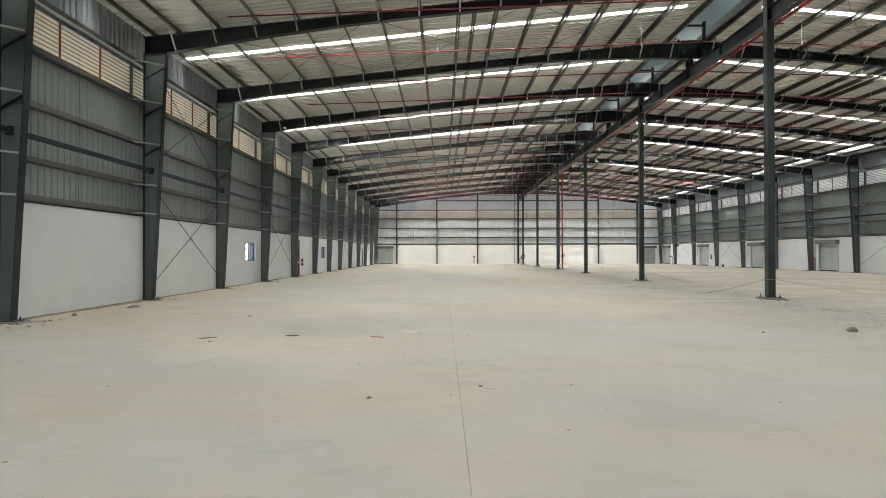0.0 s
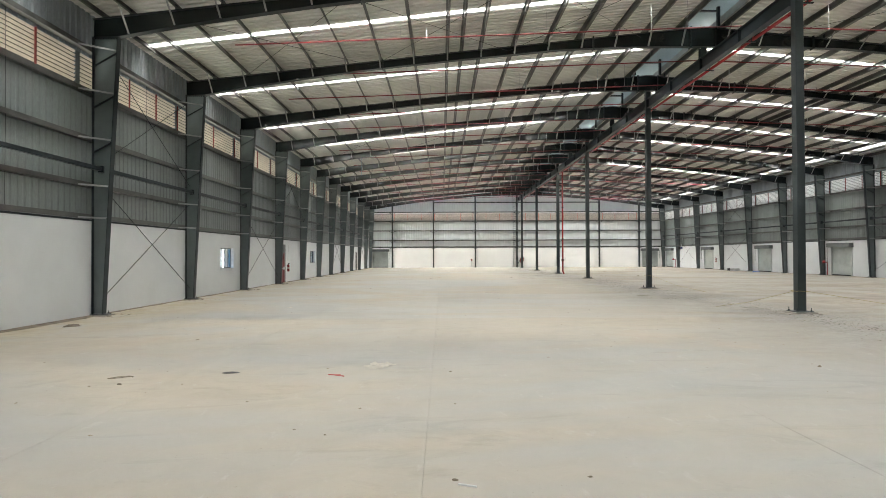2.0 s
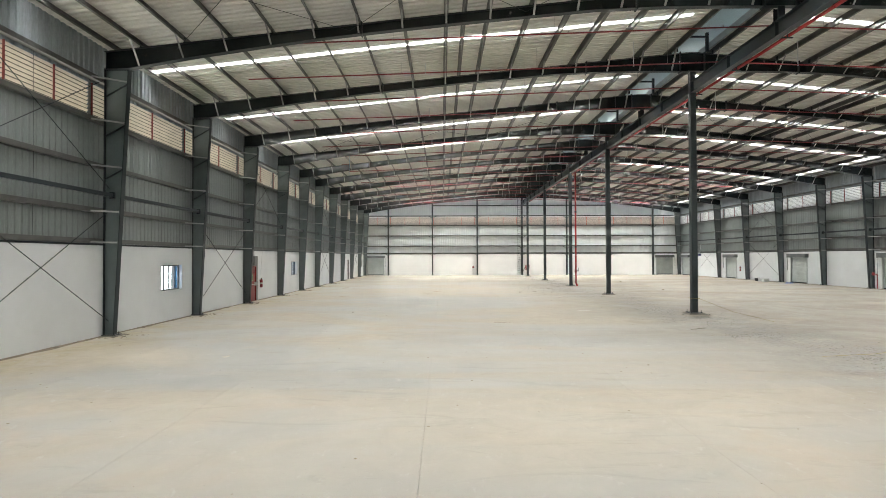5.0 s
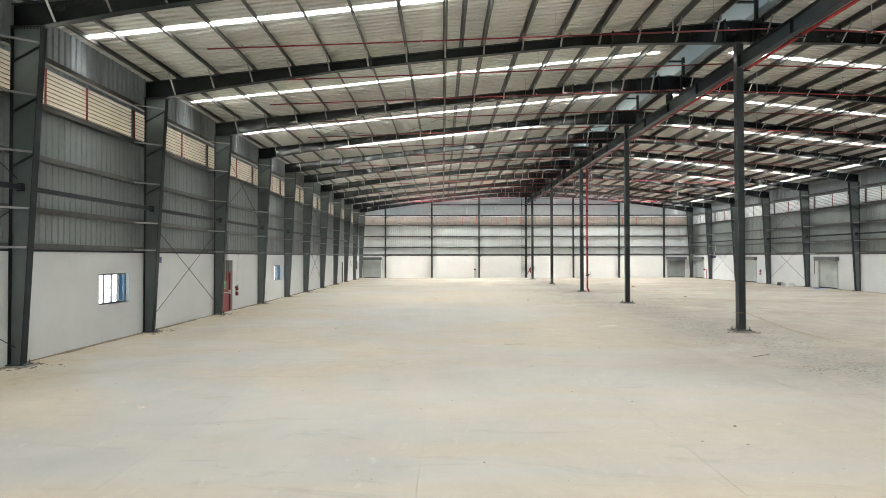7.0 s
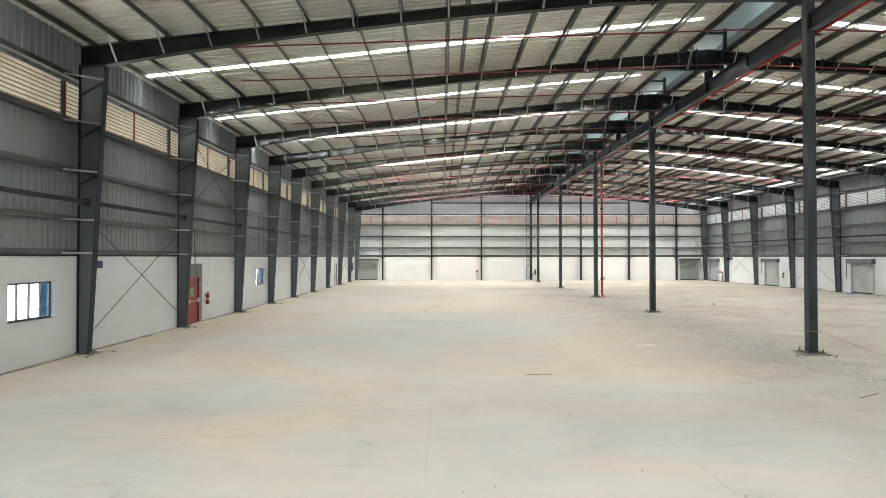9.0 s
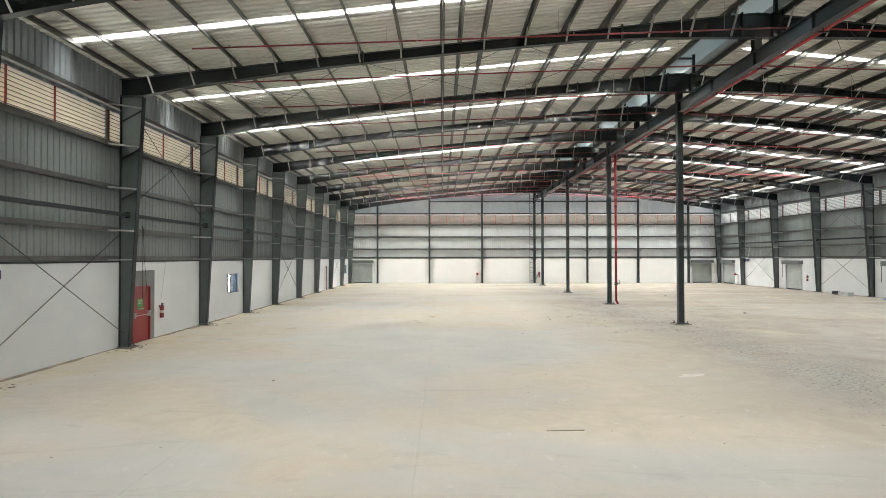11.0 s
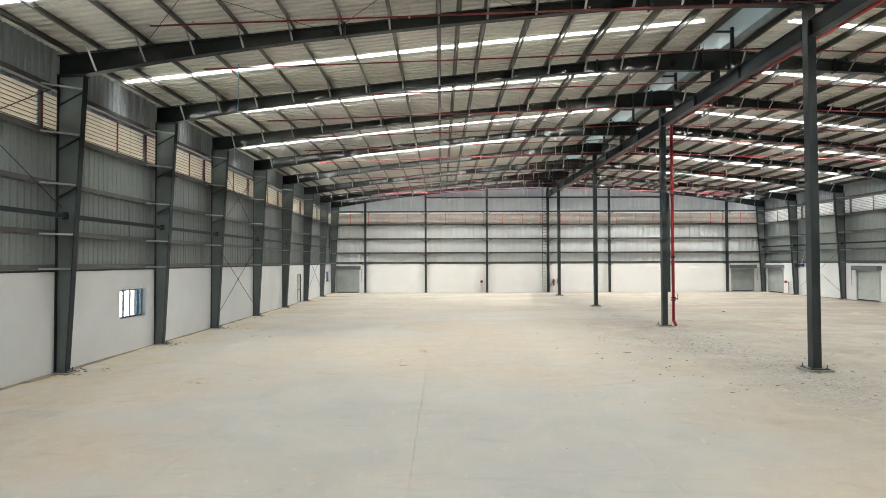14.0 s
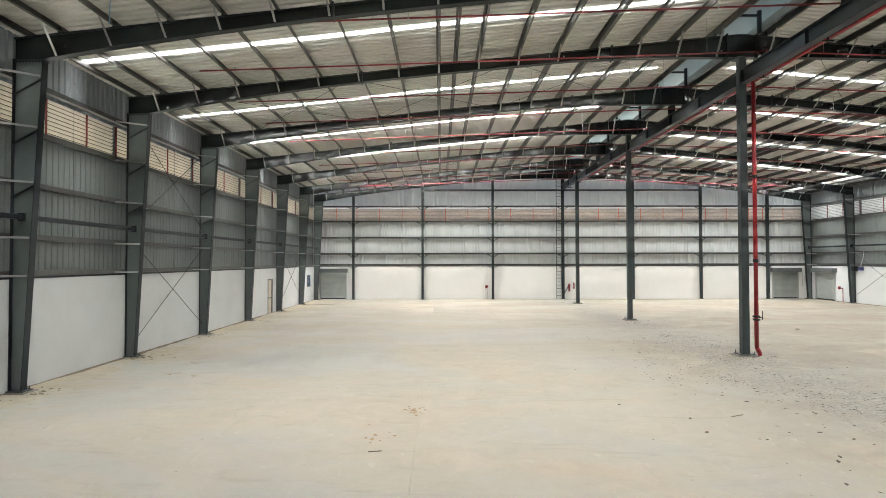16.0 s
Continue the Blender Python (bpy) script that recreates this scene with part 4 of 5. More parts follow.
# ---- openings in the plinth walls ----
def window(y0, y1):
    w = thing("window_1", "aluminium sliding window with clear panes and a blue one for the lit reveal", "window", kind="structure")
    x0, x1 = XL - 0.2, XL - 0.12
    z0, z1 = WIN_Z
    f = Mesh().box(x0, x1, y0, y1, z0, z0 + 0.05).box(x0, x1, y0, y1, z1 - 0.05, z1).box(x0, x1, y0, y0 + 0.05, z0 + 0.05, z1 - 0.05).box(x0, x1, y1 - 0.05, y1, z0 + 0.05, z1 - 0.05)
    part("window_frame", f, DARKALU, w)
    part("window_sill", Mesh().box(XL - 0.24, XL + 0.03, y0 - 0.03, y1 + 0.03, z0 - 0.03, z0), ALU, w)
    # last pane: blue tint stands in for the bluish light on the far reveal
    splits = [y0 + 0.05 + (y1 - y0 - 0.1) * k for k in (0, 0.27, 0.54, 0.8, 1.0)]
    for i in range(4):
        a, third = splits[i], splits[i + 1] - splits[i]
        p = part("pane", Mesh().box(XL - 0.165, XL - 0.16, a + 0.02, a + third - 0.02, z0 + 0.06, z1 - 0.06), REVEAL_TINT if i == 3 else GLASS, w)
        p.visible_shadow = False
        if i:
            part("mullion", Mesh().box(x0 + 0.01, x1 - 0.01, a - 0.015, a + 0.015, z0 + 0.05, z1 - 0.05), DARKALU, w)
    part("grille", Mesh().box(XL - 0.235, XL - 0.215, y1 - 0.5, y1 - 0.05, z0 + 0.25, z0 + 0.27).box(XL - 0.235, XL - 0.215, y1 - 0.5, y1 - 0.05, z0 + 0.5, z0 + 0.52).box(XL - 0.235, XL - 0.215, y1 - 0.5, y1 - 0.05, z0 + 0.75, z0 + 0.77), ALU, w)


for a, b in WINDOWS:
    window(a, b)
    area_lamp("window_daylight", (XL - 0.5, (a + b) / 2, 1.78), (XL + 3, (a + b) / 2, 1.7), 1.9, 1.2, 40, (0.95, 0.98, 1))

# red fire door in its grey surround
door = thing("door_1", "closed red steel fire door with panic bar and green sign", "door", kind="structure")
y0, y1 = DOOR
m = Mesh()
m.box(XL, XL + 0.012, y0 - 0.22, y0 - 0.002, 0.0, 2.68).box(XL, XL + 0.012, y1 + 0.002, y1 + 0.3, 0.0, 2.68).box(XL, XL + 0.012, y0 - 0.002, y1 + 0.002, 2.102, 2.68)
part("surround", m, GREYP, door, "grey rendered door surround")
m = Mesh().box(XL - 0.12, XL + 0.03, y0, y0 + 0.06, 0, 2.1).box(XL - 0.12, XL + 0.03, y1 - 0.06, y1, 0, 2.1).box(XL - 0.12, XL + 0.03, y0 + 0.06, y1 - 0.06, 2.04, 2.1)
part("door_frame", m, DOORRED, door)
leaf = part("door_leaf", Mesh().box(XL - 0.08, XL - 0.03, y0 + 0.064, y1 - 0.064, 0.01, 2.036), DOORRED, door)
part("panic_bar", Mesh().rod((XL + 0.05, y0 + 0.14, 1.0), (XL + 0.05, y1 - 0.14, 1.0), 0.018, 8).box(XL - 0.03, XL + 0.07, y0 + 0.1, y0 + 0.16, 0.92, 1.12).box(XL - 0.03, XL + 0.07, y1 - 0.16, y1 - 0.1, 0.92, 1.12), ALU, leaf, "bright metal panic bar")
part("sign_bars", Mesh().box(XL - 0.021, XL - 0.019, y0 + 0.46, y0 + 0.72, 1.52, 1.55).box(XL - 0.021, XL - 0.019, y0 + 0.46, y0 + 0.66, 1.44, 1.47).box(XL - 0.021, XL - 0.019, y0 + 0.52, y0 + 0.82, 1.225, 1.245), CLOTH, leaf, "pale unreadable sign bars")
part("sign_plate", Mesh().box(XL - 0.03, XL - 0.022, y0 + 0.4, y0 + 0.78, 1.3, 1.62).box(XL - 0.03, XL - 0.022, y0 + 0.45, y0 + 0.88, 1.2, 1.27), GREEN, leaf, "green exit sign plate")

door = thing("door_2", "closed cream steel door in the plinth wall", "door", kind="structure")
y0, y1 = DOOR2
part("door_frame", Mesh().box(XL - 0.12, XL + 0.02, y0, y0 + 0.06, 0, 2.3).box(XL - 0.12, XL + 0.02, y1 - 0.06, y1, 0, 2.3).box(XL - 0.12, XL + 0.02, y0 + 0.06, y1 - 0.06, 2.24, 2.3), DARKALU, door)
leaf = part("door_leaf", Mesh().box(XL - 0.09, XL - 0.04, y0 + 0.064, y1 - 0.064, 0.01, 2.236), CREAM, door)
part("rail", Mesh().box(XL - 0.04, XL - 0.02, y0 + 0.064, y1 - 0.064, 1.0, 1.07), DARKALU, leaf)
part("lock", Mesh().box(XL - 0.04, XL - 0.01, y0 + 0.1, y0 + 0.16, 1.1, 1.25), STEEL, leaf)


def shutter(name, axis, a, b, face, inward):
    """Roller shutter in an opening; inward is the way into the hall (+1 or -1)."""
    s = thing(name, "closed grey steel roller shutter with hood and guides", "shutter", kind="structure")

    def bx(m, p0, p1, d0, d1, z0, z1):
        e0, e1 = sorted((face + inward * d0, face + inward * d1))
        return m.box(e0, e1, p0, p1, z0, z1) if axis == "y" else m.box(p0, p1, e0, e1, z0, z1)
    n = 30
    lath = Mesh()
    for i in range(n):
        z = 0.12 + (SHUT_H - 0.12) * i / n
        h = (SHUT_H - 0.12) / n
        q = [(-0.07, z), (-0.05, z + 0.012), (-0.045, z + h * 0.5), (-0.05, z + h - 0.012), (-0.07, z + h)]
        pts = []
        for e in (a, b):
            pts += [((face + inward * d, e, zz) if axis == "y" else (e, face + inward * d, zz)) for d, zz in q]
        lath.add(pts, [(j, j + 1, 6 + j, 5 + j) for j in range(4)])
    part("curtain", lath, SHUT, s)
    part("bottom_bar", bx(Mesh(), a, b, -0.08, -0.03, 0.03, 0.12), STEEL, s)
    for p in (a, b):
        part("guide", bx(Mesh(), p - 0.05, p + 0.05, 0.004, 0.07, 0.0, SHUT_H), SHUT, s)
    part("hood", bx(Mesh(), a - 0.18, b + 0.18, 0.004, 0.36, SHUT_H, SHUT_H + 0.36), HOOD, s)
    part("chain", Mesh().rod((face + inward * 0.2, b + 0.3, 1.2), (face + inward * 0.2, b + 0.3, 2.5), 0.02, 6) if axis == "y" else Mesh().rod((b + 0.3, face + inward * 0.2, 1.2), (b + 0.3, face + inward * 0.2, 2.5), 0.012, 6), STEEL, s)


for i, (a, b) in enumerate(SHUTTERS_R):
    shutter("shutter_right_%d" % (i + 1), "y", a, b, XR, -1)
for i, (a, b) in enumerate(SHUTTERS_E):
    shutter("shutter_end_%d" % (i + 1), "x", a, b, YE, -1)

# ---- ladder on the end wall ----
lad = thing("ladder", "dark steel cat ladder fixed to the end wall", "ladder")
for x in (11.12, 11.58):
    part("rail", Mesh().box(x - 0.02, x + 0.02, YE - 0.33, YE - 0.27, 0.0, 10.9), STEEL, lad)
for i in range(34):
    z = 0.35 + i * 0.31
    part("rung", Mesh().rod((11.14, YE - 0.3, z), (11.56, YE - 0.3, z), 0.014, 6), STEEL, lad)


# ---- small fixtures ----
def extinguisher(place, turn):
    e = thing("fire_extinguisher", "red fire extinguisher hung on the white wall", "extinguisher", place, "fire extinguishers", turn=turn)
    m = Mesh().rod((0.1, 0, 0), (0.1, 0, 0.42), 0.08, 14).rod((0.1, 0, 0.42), (0.1, 0, 0.5), 0.08, 14, 0.03)
    part("cylinder", m, REDP, e)
    part("label_band", Mesh().rod((0.1, 0, 0.2), (0.1, 0, 0.3), 0.0815, 14), CLOTH, e, "pale paper label")
    part("valve_head", Mesh().rod((0.1, 0, 0.5), (0.1, 0, 0.56), 0.025, 8).box(0.07, 0.2, -0.012, 0.012, 0.56, 0.585), BLACK, e)
    part("hose", Mesh().pipe([(0.1, 0.03, 0.53), (0.12, 0.12, 0.46), (0.12, 0.12, 0.12)], 0.012, 6), BLACK, e)
    part("wall_hook", Mesh().box(0.0, 0.03, -0.03, 0.03, 0.4, 0.5), STEEL, e)


extinguisher((XL, 39.4, 0.76), 0)
extinguisher((12.72, YE, 0.95), -90)
extinguisher((XR, 68.3, 0.9), 180)
hyd = thing("hydrant_valve", "small red hydrant valve with pipe on the wall", "hydrant", (12.3, YE, 0), "hydrant valves")
part("pipe", Mesh().pipe([(-0.45, -0.1, 0.5), (-0.12, -0.1, 1.1), (0, -0.1, 1.35)], 0.04, 8), STEEL, hyd)
part("valve_body", Mesh().rod((0, -0.12, 0.7), (0, -0.12, 1.25), 0.085, 10).ball((0, -0.12, 1.3), 0.11, 8), REDP, hyd)
hyd = thing("hydrant_valve", "small red hydrant valve on two pipes at the end wall", "hydrant", (4.75, YE, 0), "hydrant valves")
part("pipe", Mesh().rod((-0.04, -0.1, 0.02), (-0.04, -0.1, 1.05), 0.02, 8).rod((0.08, -0.1, 0.02), (0.08, -0.1, 1.05), 0.02, 8), GALV, hyd)
part("valve_body", Mesh().ball((0.02, -0.14, 1.15), 0.15, 10), REDP, hyd)
for y in (80.3, fy(6) - 0.5):
    hyd = thing("hydrant_valve", "small dark red hydrant valve beside the wall column", "hydrant", (XR, y, 0), "hydrant valves")
    part("pipe", Mesh().pipe([(-0.12, 0, 0.0), (-0.12, 0, 1.15), (-0.4, 0, 1.15)], 0.035, 8), REDP, hyd)
    part("valve_body", Mesh().ball((-0.42, 0, 1.17), 0.13, 8).rod((-0.42, -0.14, 1.3), (-0.42, 0.14, 1.3), 0.02, 6), REDP, hyd)
lamp = thing("flood_lamp", "small dark blue flood lamp box on the wall", "lamp", (XL, 31.0, 2.74))
part("housing", Mesh().rounded(0.02, 0.16, -0.16, 0.16, -0.12, 0.12, 0.02), NAVY, lamp)
part("arm", Mesh().box(0.0, 0.02, -0.03, 0.03, -0.2, 0.06), STEEL, lamp)
cam_box = thing("alarm_box", "small navy blue alarm box with black speaker on the wall", "alarm", (XR, 78.3, 2.8))
part("housing", Mesh().rounded(-0.2, 0.0, -0.2, 0.2, -0.13, 0.13, 0.02), NAVY, cam_box)
part("speaker", Mesh().rounded(-0.3, 0.0, 0.4, 0.75, -0.2, 0.16, 0.03), BLACK, cam_box)
part("conduit", Mesh().pipe([(-0.05, 0.1, 0.13), (-0.05, -0.2, 0.9), (-0.05, -0.3, 1.4)], 0.02, 6), ALU, cam_box)

# ---- loose things on the floor ----
rng = random.Random(7)


def lump(name, label, category, x, y, sx, sy, sz, material, group="floor debris"):
    m = Mesh()
    n, k = 9, 4
    pts = []
    for j in range(k + 1):
        a = math.pi / 2 * j / k
        for i in range(n):
            b = 2 * math.pi * i / n
            r = math.cos(a) * rng.uniform(0.8, 1.15)
            pts.append((sx / 2 * r * math.cos(b), sy / 2 * r * math.sin(b), sz * math.sin(a) * rng.uniform(0.85, 1.1)))
    m.add(pts, [(j * n + i, j * n + (i + 1) % n, (j + 1) * n + (i + 1) % n, (j + 1) * n + i) for j in range(k) for i in range(n)] + [tuple(range(n - 1, -1, -1)), tuple(range(k * n, k * n + n))])
    ob = part(name, m, material)
    ob.matrix_basis = pose(x, y, 0.0, 0, 0, rng.uniform(0, 180))
    tagged(ob, label, category, group)


lump("stone", "rough brown stone lying on the concrete floor", "stone", 8.54, 8.87, 0.26, 0.18, 0.10, STONE)
lump("stone", "small rough stone lying on the concrete floor", "stone", 6.58, 8.73, 0.09, 0.06, 0.03, STONE)
lump("brick_piece", "dark broken brick piece near the plinth wall", "brick", -10.07, 12.18, 0.2, 0.12, 0.07, STONE)
lump("brick_piece", "dark broken brick piece near the plinth wall", "brick", -9.7, 14.43, 0.42, 0.12, 0.07, STONE)
for x, y, s in ((-5.24, 11.95, 0.09), (-0.95, 3.53, 0.09), (0.37, 4.1, 0.06), (0.4, 8.45, 0.05), (-3.83, 31.29, 0.08), (8.59, 44.75, 0.1), (-4.5, 7.64, 0.08), (17.4, 48.1, 0.26), (18.5, 61.9, 0.28), (6.06, 46.2, 0.1), (5.95, 45.2, 0.12), (5.28, 18.4, 0.06)):
    lump("stone", "small dark stone lying on the concrete floor", "stone", x, y, s, s * 0.6, s * 0.25, STONE)

lump("rubber_sole", "flat dark rubber sole lying on the floor", "sole", -3.16, 8.43, 0.3, 0.13, 0.018, BLACK)


def rag(x, y, sx, sy, h, material, label, name="plastic_sheet"):
    """A crumpled sheet with a ragged outline and folds."""
    m, n, k = Mesh(), 26, 9
    pts = [(0, 0, h * 0.7)]
    for j in range(1, k + 1):
        for i in range(n):
            a = 2 * math.pi * i / n
            edge = 0.72 + 0.5 * noise.noise(Vector((math.cos(a) * 1.7 + x, math.sin(a) * 1.7, 2.0)))
            r = edge * j / k
            px, py = r * math.cos(a) * sx / 2, r * math.sin(a) * sy / 2
            fold = abs(noise.noise(Vector((px * 9 + x, py * 9 + y, 0.5)))) + 0.4 * abs(noise.noise(Vector((px * 22, py * 22 + y, 4.0))))
            pts.append((px, py, 0.004 + h * 1.6 * fold * (1 - 0.75 * (j / k) ** 3)))
    fs = [(0, 1 + i, 1 + (i + 1) % n) for i in range(n)]
    for j in range(k - 1):
        fs += [(1 + j * n + i, 1 + j * n + (i + 1) % n, 1 + (j + 1) * n + (i + 1) % n, 1 + (j + 1) * n + i) for i in range(n)]
    ob = part(name, m.add(pts, fs), material, smooth=True)
    ob.matrix_basis = pose(x, y, 0.0, 0, 0, 20)
    tagged(ob, label, "sheet", "floor debris")


rag(-0.81, 8.93, 0.75, 0.5, 0.05, CLOTH, "crumpled pale plastic sheet lying on the floor")
rag(-5.26, 19.65, 0.32, 0.3, 0.04, CLOTH, "small crumpled pale plastic scrap on the floor")
rag(7.2, 31.85, 1.1, 0.42, 0.003, SPILL, "thin dried white plaster spill on the floor", "plaster_spill")
rag(33.0, 57.6, 1.5, 0.7, 0.12, BLUE, "crumpled blue tarpaulin beside the roller shutter", "tarpaulin")
for x, y, a, l, mtl in ((-1.38, 8.19, -30, 0.26, SCRAPRED), (-1.44, 8.23, -5, 0.2, SCRAPRED), (2.75, 27.15, 3, 0.7, STONE), (-0.62, 44.15, 10, 0.25, STONE), (9.5, 25.0, 30, 0.8, STONE), (0.47, 3.98, -20, 0.16, ALU), (-9.2, 78.6, 20, 2.6, DIRT), (7.2, 46.4, 25, 0.4, STONE)):
    ob = part("stick", Mesh().rounded(-l / 2, l / 2, -0.010, 0.010, 0.0, 0.013, 0.004), mtl)
    ob.matrix_basis = pose(x, y, 0.0, 0, 0, a)
    tagged(ob, "thin scrap stick lying on the concrete floor", "stick", "floor debris")
for x, y in ((33.3, 62.6), (33.2, 61.7), (33.5, 63.6)):
    ob = part("block", Mesh().rounded(-0.25, 0.25, -0.2, 0.2, 0, 0.3, 0.02), WHITE if y < 63 else BLACK)
    ob.matrix_basis = pose(x, y, 0, 0, 0, rng.uniform(0, 60))
    tagged(ob, "pale foam block beside the white wall" if y < 63 else "black plastic bag heap beside the white wall", "block", "floor debris")

# grit along the line of the centre columns: fine bits close to it, larger flakes further out
def flake(mesh, x, y, r, flat, long_):
    """A low four-sided chip of radius r, turned at random."""
    b = rng.uniform(0, 3.1)
    pts = []
    for k in range(4):
        u, v = r * long_ * rng.uniform(0.6, 1.3) * math.cos(k * math.pi / 2), r * rng.uniform(0.6, 1.3) * math.sin(k * math.pi / 2)
        pts.append((x + u * math.cos(b) - v * math.sin(b), y + u * math.sin(b) + v * math.cos(b), 0.001))
    mesh.add(pts + [(x, y, r * flat)], [(0, 1, 4), (1, 2, 4), (2, 3, 4), (3, 0, 4)])


GRIT = mat("dark_grit", (0.075, 0.064, 0.05), 0.95, vary=0.4, scale=6, fine=60, bump=0.4, spread=0.6)
clumps = []
for _ in range(90):
    y = rng.uniform(3, 82)
    spread = 1.7 if 40 < y < 56 else 0.7
    clumps.append((XC - 0.5 + rng.gauss(0, spread) - (1.0 if 40 < y < 54 else 0), y, rng.uniform(0.2, 0.75)))
grit = Mesh()
for _ in range(6500):
    cx, cy, cr = rng.choice(clumps)
    flake(grit, cx + rng.gauss(0, cr), cy + rng.gauss(0, 1.6 * cr), rng.choice((0.008, 0.01, 0.013, 0.017, 0.024)), 0.35, rng.uniform(1, 2))
for _ in range(3000):
    y = rng.uniform(2, 82)
    flake(grit, XC - 0.4 + rng.gauss(0, 0.55), y, rng.choice((0.008, 0.012, 0.018)), 0.4, rng.uniform(1, 2))
for _ in range(420):
    y = rng.uniform(40, 60)
    flake(grit, XC - 1.0 + rng.gauss(0, 2.1), y, rng.choice((0.014, 0.018, 0.024, 0.03, 0.042)), 0.3, rng.uniform(1, 2.6))
tagged(part("grit", grit, GRIT), "scattered dark grit and flakes along the centre columns", "grit", kind="stuff")
# brown dirt drifted against the foot of the side walls and the column feet
drift = Mesh()
for xw, sgn in ((XL, 1), (XR, -1)):
    y, w = -2.0, 0.1
    while y < YE - 0.6:
        step = rng.uniform(0.25, 0.7)
        w2 = min(0.3, max(0.015, 0.9 * w + rng.gauss(0.006, 0.055)))
        a, c = xw + sgn * 0.006, 0.02 + 0.05 * w2
        drift.add([(a, y, 0.002), (a + sgn * w, y, 0.002), (a, y, 0.02 + 0.05 * w), (a, y + step, 0.002), (a + sgn * w2, y + step, 0.002), (a, y + step, c)],
                  [(1, 4, 5, 2) if sgn > 0 else (2, 5, 4, 1)])
        y, w = y + step, w2
for yf in FRAMES:
    for xw, sgn in ((XL, 1), (XR, -1)):
        for _ in range(46):
            flake(drift, xw + sgn * abs(rng.gauss(0.55, 0.4)) + sgn * 0.02, yf + rng.gauss(0, 0.45), rng.choice((0.012, 0.02, 0.03, 0.05)), 0.4, rng.uniform(1, 2.2))
DIRT = mat("brown_dirt", (0.19, 0.158, 0.118), 0.95, vary=0.4, scale=3, fine=50, bump=0.5, spread=0.3)
tagged(part("dirt", drift, DIRT), "brown dirt drifted along the foot of the walls", "dirt", kind="stuff")
crumbs = Mesh()
for _ in range(1700):
    x, y = rng.uniform(-10.4, 33), rng.uniform(0, 83)
    r = rng.choice((0.006, 0.008, 0.012, 0.016, 0.024))
    b = rng.uniform(0, 3.1)
    pts = [(x + r * rng.uniform(0.6, 1.4) * math.cos(b + k * math.pi / 2), y + r * rng.uniform(0.6, 1.6) * math.sin(b + k * math.pi / 2), 0.001) for k in range(4)]
    crumbs.add(pts + [(x, y, r * 0.5)], [(0, 1, 4), (1, 2, 4), (2, 3, 4), (3, 0, 4)])
tagged(part("crumbs", crumbs, STONE), "small dark crumbs scattered over the floor", "grit", kind="stuff")


# ---- cables and odd fittings ----
def cable(pts, r, label, material=None):
    c = new("cable", Mesh().pipe(pts, r, 6).data("cable", material or BLACK))
    tagged(c, label, "cable", "loose cables")


DY = DOOR[0] + 0.55
cable([(XL + 0.10, DY - 0.05, 4.35), (XL + 0.09, DY, 3.6), (XL + 0.08, DY + 0.02, 2.2), (XL + 0.07, DY + 0.05, 1.62)], 0.012, "black cable hanging in front of the red door")
cable([(XL + 0.10, DY, 4.3), (XL + 0.09, DY + 0.1, 3.2), (XL + 0.08, DY + 0.3, 2.0), (XL + 0.07, DY + 0.25, 1.65)], 0.008, "black cable hanging in front of the red door")
cable([(XL - 0.0, 39.9, 8.2), (XL + 0.02, 40.0, 6.0), (XL + 0.02, 39.9, 3.3), (XL + 0.02, 39.5, 1.5)], 0.005, "thin grey wire running down the wall", GALV)
for y in (13.6, 20.4, 47.0, 51.3, 57.9):
    cable([(XL - 0.02, y, 8.3), (XL - 0.02, y + 0.03, 5.7), (XL - 0.02, y, 3.15)], 0.005, "thin grey wire running down the cladding", STEEL)
# slack rope from centre column to column
ropem = mat("yellow_rope", (0.30, 0.25, 0.12), 0.9, vary=0.2, scale=9, fine=60, bump=0.3)
for k in (1, 3):
    y = fy(k)
    cable([(XC - 0.18, y - 0.18, 0.72), (XC + 0.18, y - 0.18, 0.7), (XC + 0.18, y + 0.18, 0.72), (XC - 0.18, y + 0.18, 0.71), (XC - 0.18, y - 0.18, 0.7)], 0.008, "thin yellow rope tied round the centre column", ropem)
cable([(XC + 0.19, fy(1), 0.7), (XC + 2.5, fy(1) - 0.6, 0.3), (XC + 5.5, fy(1) - 1.6, 0.012)], 0.006, "thin yellow rope slack over the floor", ropem)
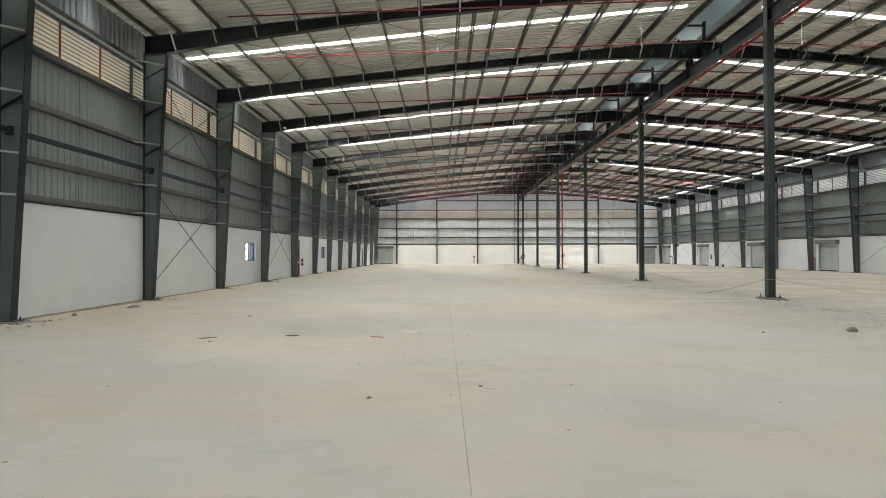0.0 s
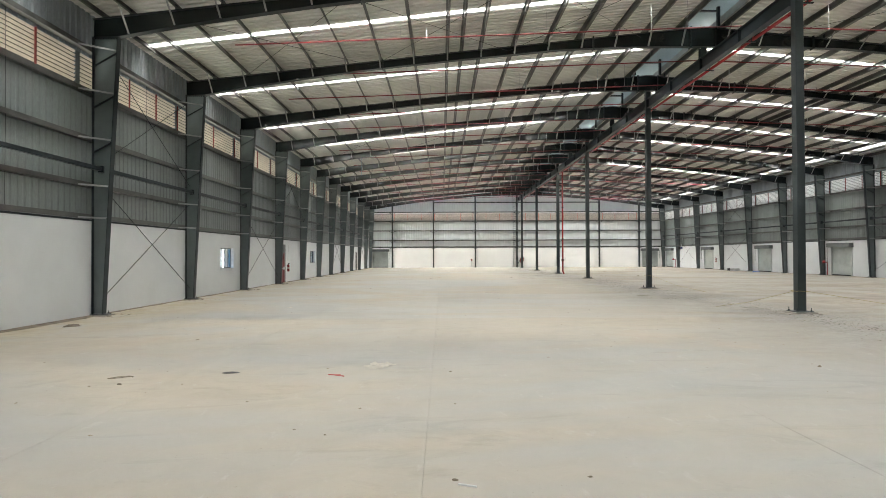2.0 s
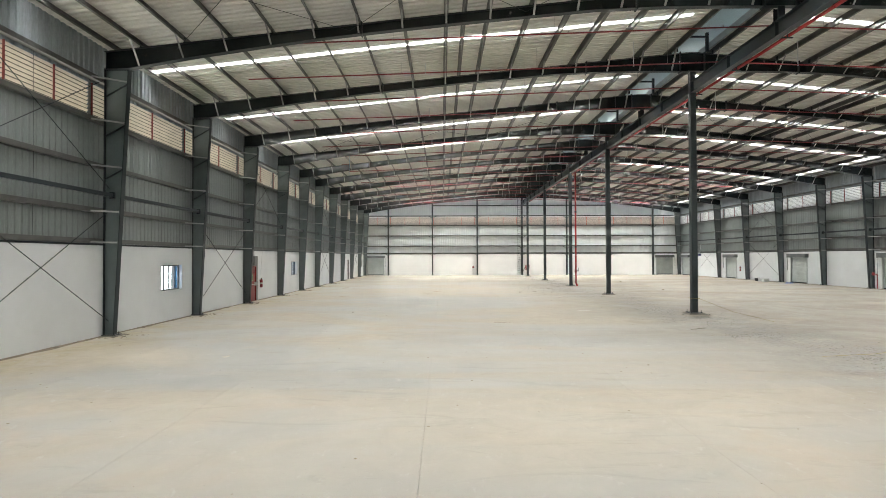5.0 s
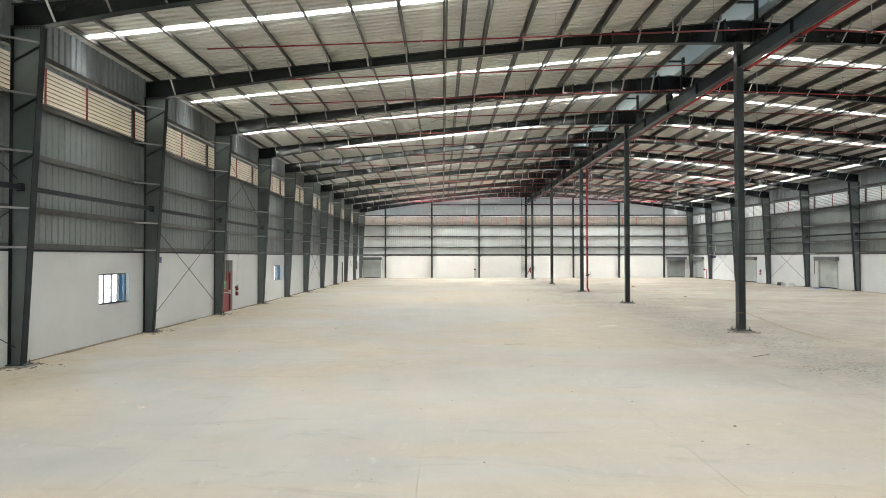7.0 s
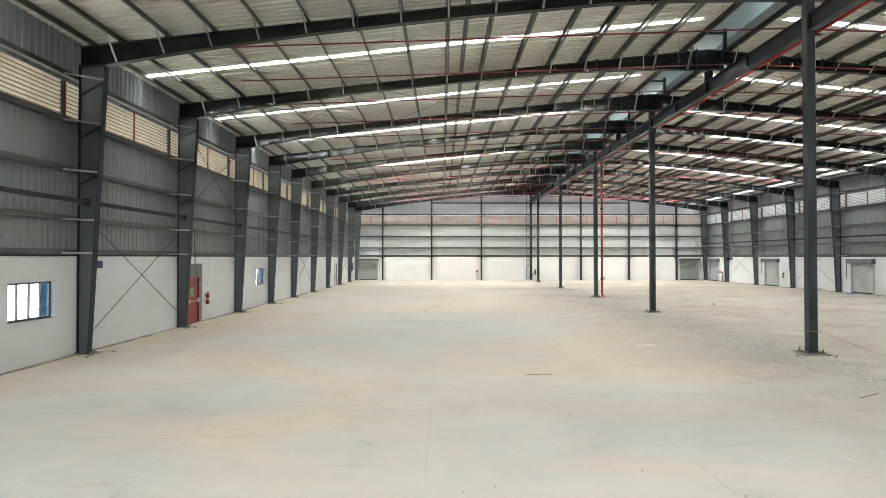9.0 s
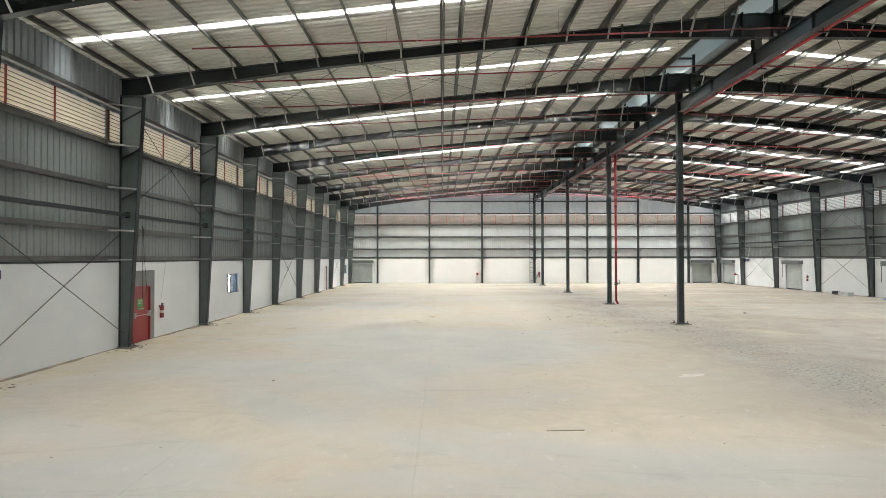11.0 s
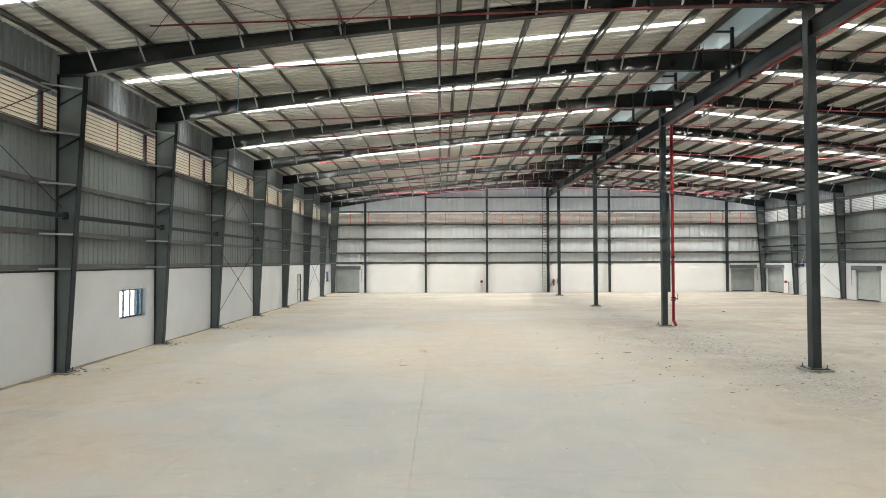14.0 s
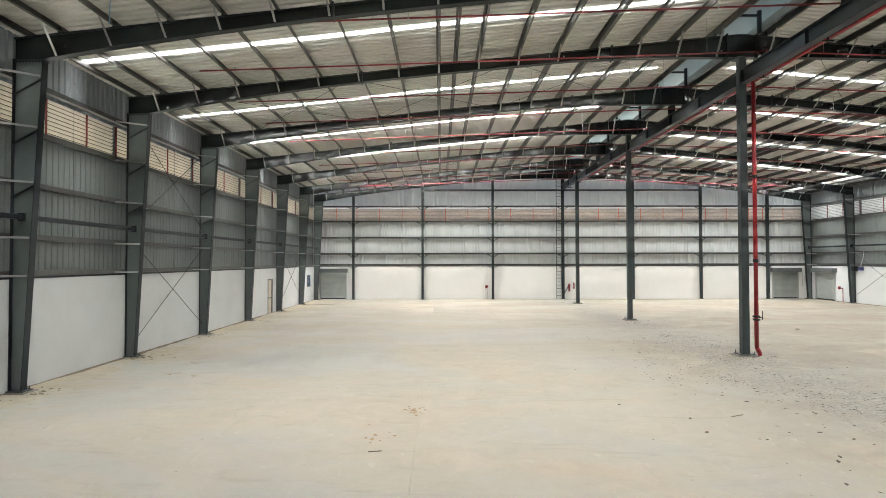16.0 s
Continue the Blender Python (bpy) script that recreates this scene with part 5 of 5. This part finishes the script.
cable([(XC - 0.19, fy(1), 0.7), (XC - 1.0, fy(1) + 1.2, 0.25), (XC - 1.6, fy(1) + 2.2, 0.012)], 0.006, "thin yellow rope slack over the floor", ropem)
cable([(XC + 0.19, fy(3), 0.7), (XC + 0.9, fy(3) - 1.6, 0.25), (XC + 1.7, fy(3) - 3.2, 0.012)], 0.006, "thin yellow rope slack over the floor", ropem)
cable([(-6.4, 45.6, 10.1), (-6.38, 45.6, 9.3), (-6.42, 45.62, 8.5)], 0.012, "pale blue strip hanging from the roof", mat("pale_blue_plastic", (0.25, 0.45, 0.6), 0.4, vary=0.1, scale=5, fine=40, bump=0.05))
# rubble swept against the column feet
for k in (0, 2, 3, 4, 5, 6, 7):
    y = fy(k)
    for i in range(5):
        lump("rubble", "small dark rubble swept against the column foot", "rubble", XL + rng.uniform(0.35, 0.95), y + rng.uniform(-0.5, 0.6), rng.uniform(0.05, 0.16), rng.uniform(0.04, 0.08), 0.025, STONE, "column foot rubble")
for k in (1, 3, 5, 7, 9):
    y = fy(k)
    for i in range(5):
        lump("rubble", "small pale mortar rubble at the centre column foot", "rubble", XC + rng.uniform(-0.7, 0.9), y - 0.4 + rng.uniform(-0.35, 0.1), rng.uniform(0.06, 0.2), rng.uniform(0.04, 0.1), 0.03, PLINTH, "column foot rubble")
mud = Mesh()
for x, y, n in ((-7.72, 53.1, 26), (-7.8, 51.2, 16), (-6.9, 51.0, 16), (-6.17, 41.82, 30), (0.0, 46.9, 34), (-0.75, 44.9, 12)):
    for _ in range(n):
        flake(mud, x + rng.gauss(0, 0.16), y + rng.gauss(0, 0.2), rng.choice((0.01, 0.016, 0.025, 0.04)), 0.35, rng.uniform(1, 2))
tagged(part("mud_crumbs", mud, MUD), "crumbled orange mud scattered on the floor", "mud", kind="stuff")
cable([(-4.72 + 0.17 * math.cos(a), 8.09 + 0.1 * math.sin(1.3 * a), 0.008) for a in (0, 0.6, 1.2, 1.9, 2.6, 3.3, 4.0, 4.7, 5.4)], 0.006, "bent brown wire lying on the floor", STONE)
